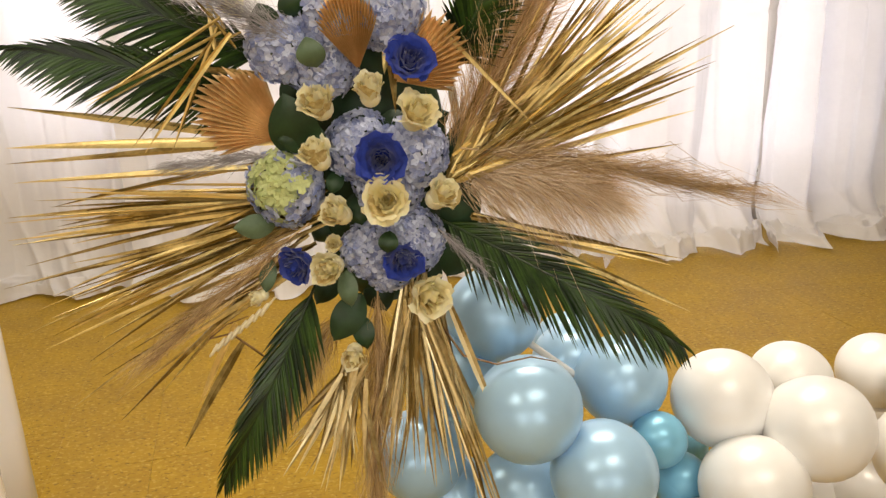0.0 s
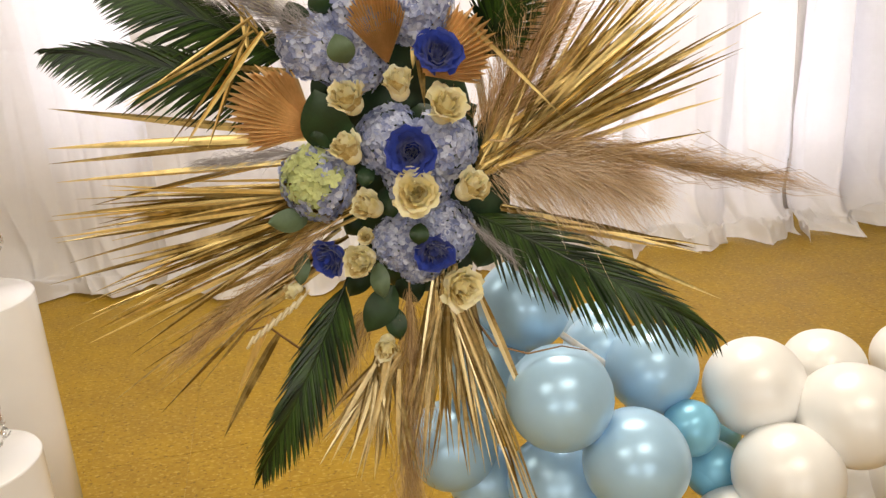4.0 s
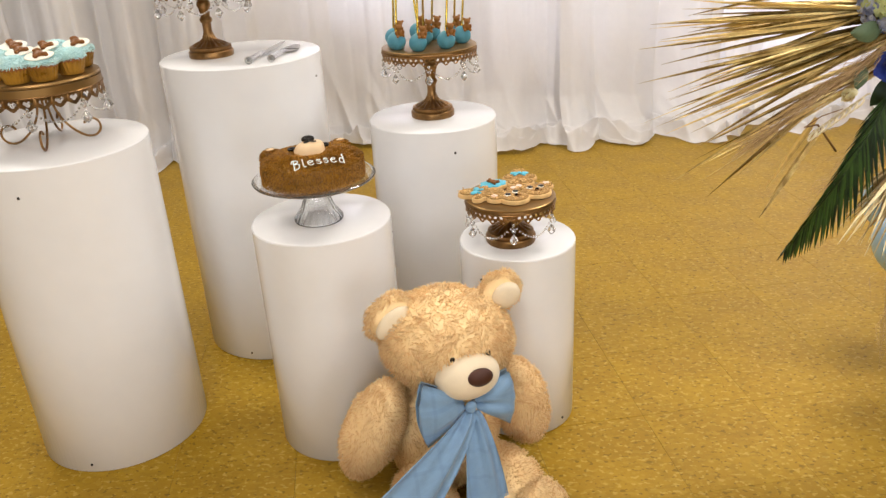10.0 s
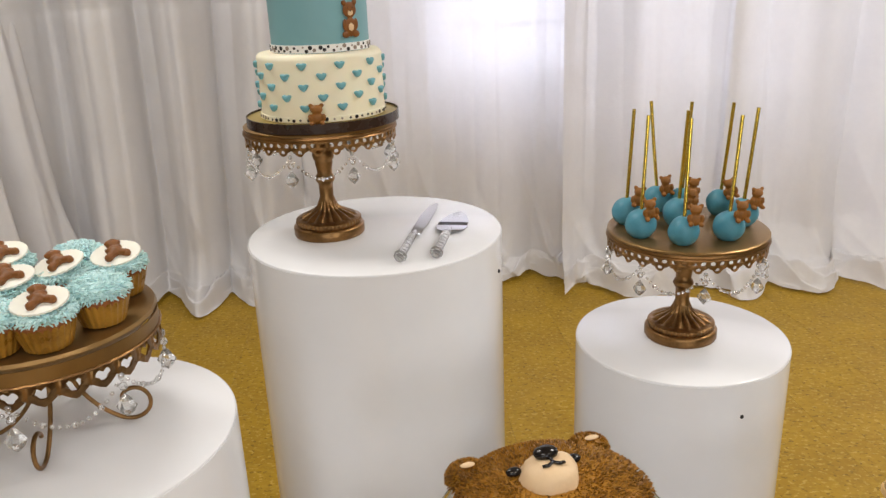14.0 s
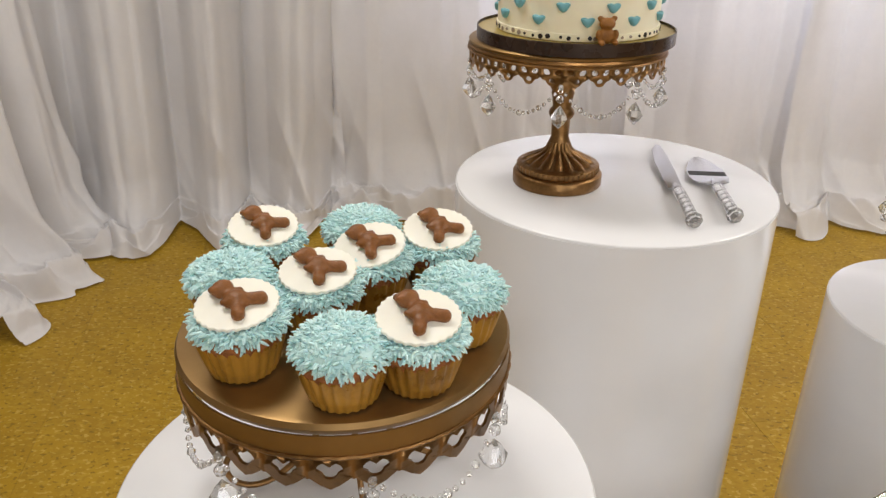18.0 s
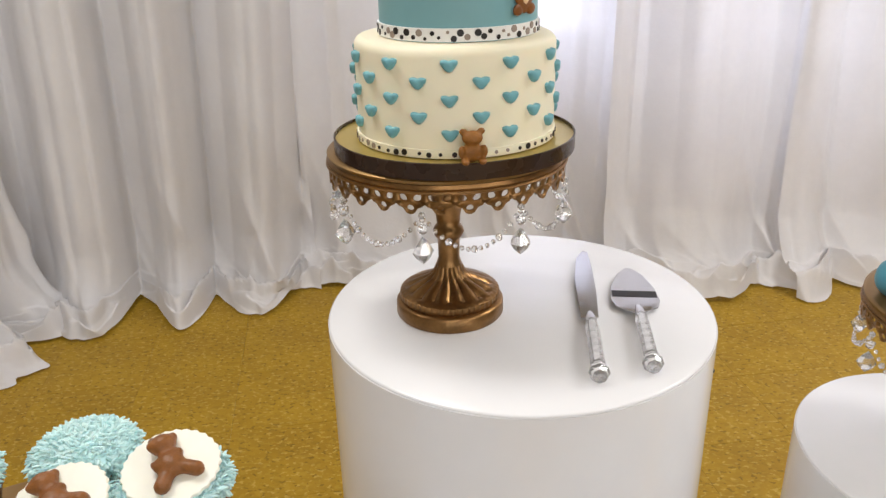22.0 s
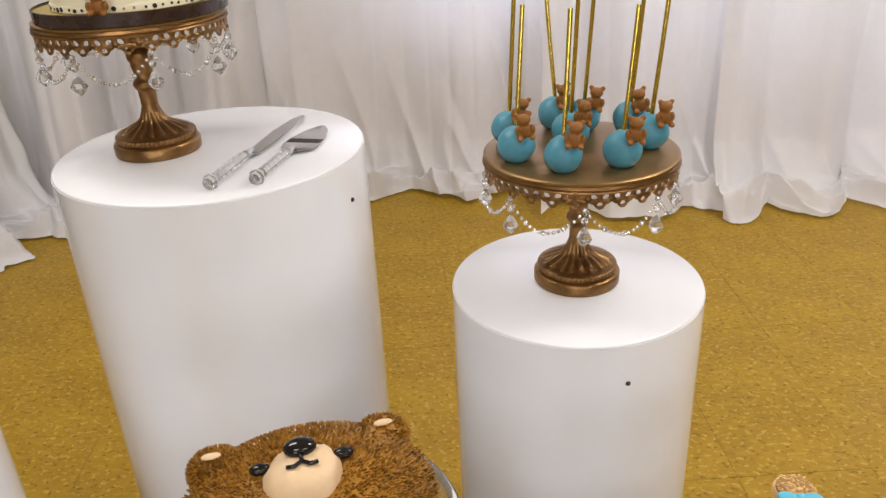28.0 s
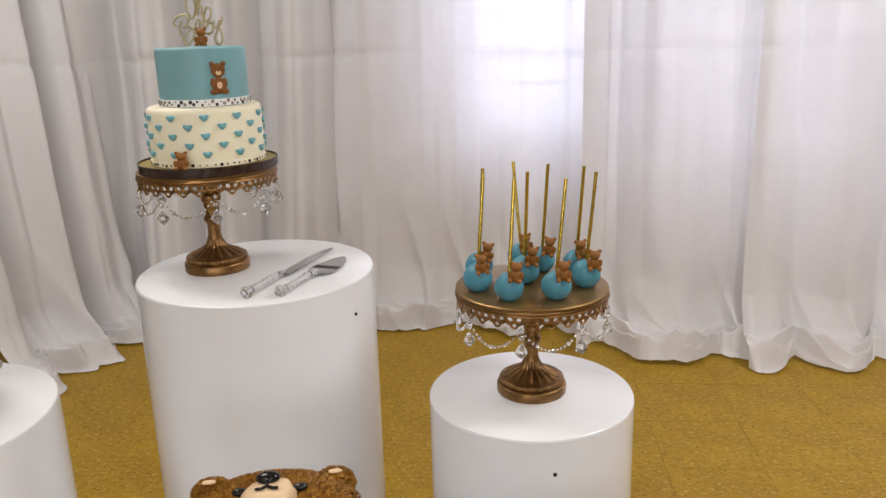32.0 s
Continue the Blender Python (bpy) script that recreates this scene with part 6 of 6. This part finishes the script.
def round_leaf(p0, p1, width, mat, name="leaf"):
    p0, p1 = Vector(p0), Vector(p1)
    d = p1 - p0
    s = d.cross(Vector((0, -1, 0))).normalized()
    v, f = [], []
    for i in range(11):
        t = i / 10
        w = width * 0.5 * math.sin(math.pi * t ** 0.85) ** 0.75
        c = p0 + d * t + Vector((0, -0.012 * math.sin(math.pi * t), 0))
        for j in range(5):
            h = j / 2 - 1
            v.append(c + s * (h * w) + Vector((0, 0.006 * abs(h), 0)))
    for i in range(10):
        for j in range(4):
            a = i * 5 + j
            f.append((a, a + 1, a + 6, a + 5))
    part(name, Shape().add(v, f), mat, flowers, "dark green leaf" if mat == "leaf_dark" else "grey-green eucalyptus leaf", smooth=180)


for p0, p1, w, mat in [((-0.242, 1.310, 1.090), (-0.261, 1.270, 1.207), 0.085, "leaf_dark"), ((-0.202, 1.260, 1.245), (-0.213, 1.245, 1.293), 0.046, "leaf_grey"), ((-0.299, 1.300, 0.986), (-0.370, 1.280, 0.984), 0.044, "leaf_grey"), ((-0.103, 1.260, 0.974), (-0.109, 1.250, 0.938), 0.034, "leaf_dark"),
                       ((-0.186, 1.290, 0.898), (-0.179, 1.275, 0.835), 0.036, "leaf_grey"), ((-0.165, 1.320, 0.844), (-0.220, 1.300, 0.762), 0.060, "leaf_dark"), ((-0.276, 1.300, 1.298), (-0.291, 1.290, 1.346), 0.05, "leaf_dark"), ((-0.228, 1.300, 1.323), (-0.245, 1.290, 1.366), 0.05, "leaf_dark"),
                       ((-0.186, 1.310, 1.073), (-0.200, 1.285, 1.035), 0.03, "leaf_dark"), ((-0.257, 1.320, 1.151), (-0.199, 1.290, 1.115), 0.05, "leaf_dark"), ((-0.221, 1.320, 1.130), (-0.280, 1.280, 1.130), 0.05, "leaf_dark"), ((-0.320, 1.320, 0.914), (-0.332, 1.300, 0.858), 0.03, "leaf_grey"),
                       ((0.004, 1.350, 1.027), (0.045, 1.340, 1.160), 0.075, "leaf_dark"), ((-0.005, 1.350, 0.924), (0.042, 1.340, 1.048), 0.070, "leaf_dark"), ((-0.012, 1.340, 0.863), (0.033, 1.330, 0.959), 0.06, "leaf_dark"), ((-0.237, 1.340, 1.152), (-0.247, 1.330, 1.256), 0.075, "leaf_dark"), ((-0.125, 1.330, 1.163), (-0.143, 1.300, 1.130), 0.045, "leaf_dark"), ((-0.168, 1.320, 0.801), (-0.160, 1.300, 0.743), 0.04, "leaf_dark"), ((-0.096, 1.330, 1.167), (-0.087, 1.310, 1.131), 0.05, "leaf_dark"), ((-0.163, 1.330, 1.028), (-0.154, 1.300, 0.975), 0.05, "leaf_dark")]:
    round_leaf(p0, p1, w, mat)
q = random.Random(8)
for k in range(22):                                          # dark leaves that fill the back between the blooms
    a = 2.39996 * k
    c = Vector((-0.14, 1.40, 1.06)) + Vector((0.12 * math.cos(a), 0.0, 0.26 * math.sin(a))) * math.sqrt((k + 0.5) / 22)
    round_leaf(c, c + Vector((0.075 * math.cos(a + q.uniform(-0.6, 0.6)), -0.01, 0.075 * math.sin(a + q.uniform(-0.6, 0.6)))), q.uniform(0.045, 0.065), "leaf_dark")


def cycad(p0, p1, length, sag, face=(0, -1, 0.2)):
    """A sago palm frond: a ribbed stalk with two combs of narrow leaflets."""
    p0, p1 = Vector(p0), Vector(p1)
    d = p1 - p0
    side = d.cross(Vector(face)).normalized()
    out = side.cross(d).normalized()
    if out.y > 0:
        out = -out
    at = lambda t: p0 + d * t + Vector((0, 0, -sag * t * t)) + out * (0.03 * math.sin(math.pi * t))
    fr = part("palm_frond", Shape().add(*tube([at(i / 14) for i in range(15)], lambda t: 0.0032 * (1 - 0.75 * t), 6)), "cycad", flowers, "dark green feathery sago palm frond", smooth=60)
    s = Shape()
    count = 60
    for k in range(count):
        t = 0.06 + 0.93 * k / (count - 1)
        here, ahead = at(t), (at(min(1, t + 0.02)) - at(t - 0.02)).normalized()
        sd = ahead.cross(out).normalized()
        ln = length * 1.05 * (0.35 + 0.65 * math.sin(math.pi * min(1, t * 0.78 + 0.20))) * (1 - 0.35 * t ** 6)
        for q in (-1, 1):
            dirn = (sd * q * (0.74 - 0.34 * t) + ahead * (0.86 + 0.4 * t) + out * 0.26 + Vector((0.05 * math.sin(k * 2.3), 0, -0.16 + 0.05 * math.sin(k * 1.7 + q)))).normalized()
            v, f = blade(here, here + dirn * (ln * (0.94 + 0.08 * math.sin(k * 3.1 + q))), 0.0074, 0.018, 0.5, 5, side=ahead, tip=0.03)
            s.add(v, f)
    part("foliage", s, "cycad", fr, "", smooth=0)


cycad((-0.300, 1.360, 1.185), (-0.700, 1.300, 1.325), 0.118, 0.03)
cycad((-0.305, 1.370, 1.251), (-0.605, 1.330, 1.415), 0.112, 0.02)
cycad((-0.246, 1.330, 0.865), (-0.440, 1.270, 0.504), 0.112, 0.0, (0.25, -1, 0.1))
cycad((-0.028, 1.340, 0.975), (0.388, 1.250, 0.775), 0.135, 0.02)
cycad((0.012, 1.380, 1.228), (0.091, 1.350, 1.388), 0.11, 0.0)


def gilded(name, fans, label, mat="gold_leaf", seed=0):
    """Blades of gilded palm from a root to each tip."""
    q = random.Random(seed)
    for root, tips, width, more in fans:
        fan = Shape()
        for tip in tips:
            for k in range(more):
                a = Vector(root) + Vector((q.uniform(-0.025, 0.025), q.uniform(-0.02, 0.03), q.uniform(-0.025, 0.025)))
                b = Vector(tip) + (Vector((q.uniform(-0.045, 0.045), q.uniform(-0.03, 0.05), q.uniform(-0.040, 0.040))) if k else Vector())
                b = a + (b - a) * (1 if k == 0 else q.uniform(0.72, 1.0))
                fan.add(*blade(a, b, width * q.uniform(0.7, 1.2), q.uniform(-0.01, 0.02), q.uniform(0.2, 0.9), 7, side=Vector((q.uniform(-0.5, 0.5), q.uniform(-0.8, 0.8), 1.0)) if abs(b.x - a.x) > abs(b.z - a.z) else Vector((1.0, q.uniform(-0.8, 0.8), q.uniform(-0.5, 0.5)))))
        part(name, fan, mat, flowers, label, smooth=30)


gilded("gilded_palm_fan", [
    ((-0.266, 1.340, 1.105), [(-0.738, 1.330, 1.202), (-0.765, 1.350, 1.138)], 0.019, 1),
    ((-0.245, 1.330, 1.101), [(-0.748, 1.310, 1.095), (-0.735, 1.300, 1.076), (-0.694, 1.330, 1.037)], 0.018, 1),
    ((-0.234, 1.340, 1.019), [(-0.769, 1.320, 1.020), (-0.774, 1.310, 0.992), (-0.739, 1.330, 0.957), (-0.691, 1.340, 0.858), (-0.688, 1.310, 1.046)], 0.010, 7),
    ((-0.235, 1.330, 0.991), [(-0.791, 1.300, 0.895), (-0.779, 1.300, 0.806), (-0.727, 1.280, 0.785), (-0.663, 1.330, 0.817)], 0.009, 7),
    ((-0.260, 1.330, 0.930), [(-0.713, 1.300, 0.663), (-0.624, 1.290, 0.636), (-0.656, 1.320, 0.708), (-0.678, 1.310, 0.737)], 0.010, 3),
    ((-0.392, 1.300, 0.774), [(-0.507, 1.280, 0.590)], 0.016, 2),
    ((-0.294, 1.310, 1.236), [(-0.715, 1.330, 1.277)], 0.019, 1),
], "gilded dry palm leaves", seed=1)
gilded("gilded_palm_fan", [
    ((-0.184, 1.310, 0.705), [(-0.288, 1.270, 0.522), (-0.252, 1.260, 0.497), (-0.228, 1.270, 0.481), (-0.326, 1.290, 0.547), (-0.176, 1.280, 0.487), (-0.202, 1.280, 0.560)], 0.010, 7),
    ((-0.068, 1.320, 0.862), [(-0.132, 1.300, 0.533), (-0.049, 1.270, 0.464), (-0.017, 1.270, 0.487), (-0.085, 1.290, 0.513), (-0.126, 1.300, 0.447), (-0.164, 1.300, 0.534), (-0.096, 1.280, 0.591)], 0.010, 6),
    ((-0.030, 1.310, 0.815), [(0.045, 1.270, 0.509), (0.026, 1.270, 0.521), (0.003, 1.280, 0.587), (0.069, 1.280, 0.549)], 0.014, 3),
    ((-0.059, 1.310, 0.844), [(0.115, 1.185, 0.290), (0.138, 1.185, 0.160), (0.060, 1.200, 0.330), (0.100, 1.190, 0.380)], 0.007, 2),
], "pale gilded dry palm leaves hanging down", "gold_pale", seed=2)
gilded("gilded_palm_fan", [
    ((0.019, 1.320, 1.063), [(0.359, 1.290, 1.341), (0.337, 1.310, 1.360), (0.287, 1.330, 1.388), (0.202, 1.300, 1.406)], 0.011, 13),
    ((0.024, 1.320, 1.062), [(0.467, 1.310, 1.283), (0.434, 1.290, 1.240), (0.389, 1.300, 1.241)], 0.011, 6),
    ((0.025, 1.350, 1.051), [(0.407, 1.310, 1.188), (0.416, 1.330, 1.160), (0.395, 1.320, 1.105)], 0.013, 1),
    ((0.052, 1.340, 0.971), [(0.405, 1.310, 0.893), (0.391, 1.330, 0.877), (0.418, 1.300, 0.801)], 0.012, 2),
    ((-0.022, 1.300, 1.314), [(0.143, 1.260, 1.148)], 0.012, 1),
    ((-0.088, 1.330, 1.290), [(-0.085, 1.310, 1.173)], 0.016, 2),
], "gilded dry palm leaves", seed=3)
gilded("gilded_palm_fan", [((-0.339, 1.250, 1.302), [(-0.498, 1.230, 1.128), (-0.570, 1.250, 1.209), (-0.392, 1.270, 1.379)], 0.008, 3)], "bent gilded palm strips", seed=4)


def pleated_fan(root, radius, mid, spread, label="tan dried fan palm cut to a pleated fan"):
    """A cut fan palm: pleats that run out from the root over an angle, ends stepped to a point."""
    root = Vector(root)
    count = 22
    v, f = [], []
    for k in range(count * 2 + 1):
        u = k / (count * 2)
        a = radians(mid + spread * (u - 0.5))
        d = Vector((math.cos(a), 0, math.sin(a)))
        ridge = -0.013 if k % 2 else 0.008
        ln = radius * (1.0 - 0.35 * abs(2 * u - 1) ** 1.5) * (1.0 if k % 2 else 0.88) * (1 + 0.05 * math.sin(k * 1.9))
        for t in (0.04, 0.5, 1.0):
            v.append(root + d * (ln * t) + Vector((0, ridge * t - 0.02 * t, 0)))
    for k in range(count * 2):
        for j in range(2):
            f.append((3 * k + j, 3 * k + 3 + j, 3 * k + 4 + j, 3 * k + 1 + j))
    part("fan_palm", Shape().add(v, f), "palm_tan", flowers, label, smooth=0)


pleated_fan((-0.271, 1.310, 1.132), 0.162, 148, 92)
pleated_fan((-0.138, 1.280, 1.238), 0.132, 98, 66)
pleated_fan((-0.085, 1.315, 1.215), 0.140, 38, 100)


def plume(p0, p1, width, count, mat, sag=0.02, seed=0, label="soft beige pampas plume", long=0.06, bias=(0, 0, -0.2)):
    """A feathery grass head: a stem and hundreds of fine drooping hairs."""
    q = random.Random(seed)
    p0, p1 = Vector(p0), Vector(p1)
    d = p1 - p0
    at = lambda t: p0 + d * t + Vector((0, 0, -sag * t * t))
    pl = part("pampas_plume", Shape().add(*tube([at(i / 10) for i in range(11)], lambda t: 0.002 * (1 - 0.7 * t), 5)), mat, flowers, label, smooth=60)
    s = Shape()
    along = d.normalized()
    for _ in range(count):
        t = q.uniform(0.05, 1)
        here = at(t)
        w = width * math.sin(math.pi * min(1, 0.12 + 0.85 * t)) ** 0.7
        sp = Vector((q.gauss(0, 1), q.gauss(0, 0.8), q.gauss(0, 1)))
        sp -= along * sp.dot(along)
        a = here + sp * (w * 0.18)
        b = a + along * (long * q.uniform(0.5, 1.2)) + sp * (w * 0.30) + Vector(bias) * (long * q.uniform(0.2, 1.0))
        mid = (a + b) / 2 + Vector((q.gauss(0, 0.10), q.gauss(0, 0.06), 0.08 + q.gauss(0, 0.10))) * long
        sd = Vector((q.uniform(-1, 1), q.uniform(-1, 1), q.uniform(-1, 1))).normalized() * 0.00045
        s.add([a - sd, a + sd, mid + sd, mid - sd, b], [(0, 1, 2, 3), (3, 2, 4)])
    part("hairs", s, mat, pl, "", smooth=0)


plume((0.006, 1.340, 1.079), (0.177, 1.310, 1.383), 0.085, 3400, "pampas_tan", 0.0, 1, long=0.075)
plume((0.005, 1.330, 1.061), (0.268, 1.310, 1.025), 0.120, 3400, "pampas", 0.01, 2, long=0.075, bias=(0.1, 0, -0.7))
plume((0.020, 1.310, 1.101), (0.435, 1.270, 1.050), 0.030, 900, "pampas_brown", 0.03, 3, "thin brown grass plume", 0.12, (0.4, 0, -0.25))
plume((-0.212, 1.340, 0.800), (-0.354, 1.310, 0.572), 0.060, 1100, "pampas_brown", 0.0, 4, "brown grass plume", 0.07)
plume((-0.243, 1.300, 0.984), (-0.533, 1.270, 0.782), 0.022, 420, "pampas_brown", 0.03, 5, "tan grass plume", 0.11)
plume((-0.136, 1.330, 0.861), (-0.167, 1.290, 0.341), 0.040, 1000, "pampas_brown", 0.0, 6, "hanging tan grass strands", 0.14)
plume((-0.218, 1.290, 1.275), (-0.416, 1.270, 1.388), 0.050, 900, "pampas_grey", 0.0, 7, "grey feathery plume", 0.07)
plume((-0.299, 1.310, 1.102), (-0.459, 1.300, 1.091), 0.022, 350, "pampas_grey", 0.0, 8, "grey-green grass plume", 0.06)
plume((-0.023, 1.300, 0.965), (0.122, 1.260, 0.829), 0.016, 350, "pampas_grey", 0.0, 9, "pale grey grass plume", 0.05)

curl = []
for i in range(90):
    t = i / 89
    c = Vector((-0.321, 1.280, 0.844)).lerp(Vector((-0.426, 1.260, 0.769)), t)
    a = t * 2 * math.pi * 8
    curl.append(c + Vector((0.010 * math.cos(a), 0.012 * math.sin(a), 0.013 * math.cos(a))))
part("wood_curl", Shape().add(*tube(curl, 0.0022, 5)), "shaving", flowers, "pale curled wood shaving", smooth=60)
part("twig", Shape().add(*tube([Vector(p) for p in ((-0.036, 1.330, 0.791), (0.013, 1.300, 0.725), (0.072, 1.280, 0.715), (0.133, 1.280, 0.727), (0.178, 1.280, 0.716))], lambda t: 0.0026 * (1 - 0.6 * t), 6)), "twig", flowers, "thin brown twig", smooth=60)
part("twig", Shape().add(*tube([Vector(p) for p in ((-0.343, 1.330, 0.714), (-0.401, 1.300, 0.785), (-0.434, 1.280, 0.785), (-0.402, 1.280, 0.810), (-0.361, 1.280, 0.825))], lambda t: 0.0026 * (1 - 0.6 * t), 6)), "twig", flowers, "thin brown twig", smooth=60)

# ---------------------------------------------------------------- vinyl tiles of the floor
TILE = 0.305
G = 0.0002
tile_mesh = mesh_of(Shape().add([(-TILE / 2 + G, -TILE / 2 + G, -0.0035), (TILE / 2 - G, -TILE / 2 + G, -0.0035), (TILE / 2 - G, TILE / 2 - G, -0.0035), (-TILE / 2 + G, TILE / 2 - G, -0.0035),
                                 (-TILE / 2 + 2 * G, -TILE / 2 + 2 * G, 0), (TILE / 2 - 2 * G, -TILE / 2 + 2 * G, 0), (TILE / 2 - 2 * G, TILE / 2 - 2 * G, 0), (-TILE / 2 + 2 * G, TILE / 2 - 2 * G, 0)],
                                [(4, 5, 6, 7), (0, 1, 5, 4), (1, 2, 6, 5), (2, 3, 7, 6), (3, 0, 4, 7)]), "vinyl", 0, "tile")
far = Shape()
TILE_M = TURN_M.inverted() @ pose(-1.05, 2.47, 0, 0, 0, TILE_TURN)        # one joint passes here
rnd = random.Random(77)
for i in range(44):
    for j in range(40):
        x, y = TILE * (i - 18 + 0.5), TILE * (11 - j + 0.5)
        c = TILE_M @ Vector((x, y, 0))
        if not (X0 - 0.1 < c.x < X1 + 0.1 and Y0 - 0.1 < c.y < Y1 + 0.1):
            continue
        h = rnd.uniform(-0.0002, 0.0002)
        if -2.6 < x < 2.3 and y < 1.9 and y > -2.2:
            part("tile", tile_mesh, "", floor, m=TILE_M @ pose(x, y, h))
        else:
            far.add([TILE_M @ Vector((v.co.x + x, v.co.y + y, v.co.z + h)) for v in tile_mesh.vertices], [tuple(p.vertices) for p in tile_mesh.polygons])
tagged(part("far_tiles", far, "vinyl", floor, smooth=0), kind="stuff")
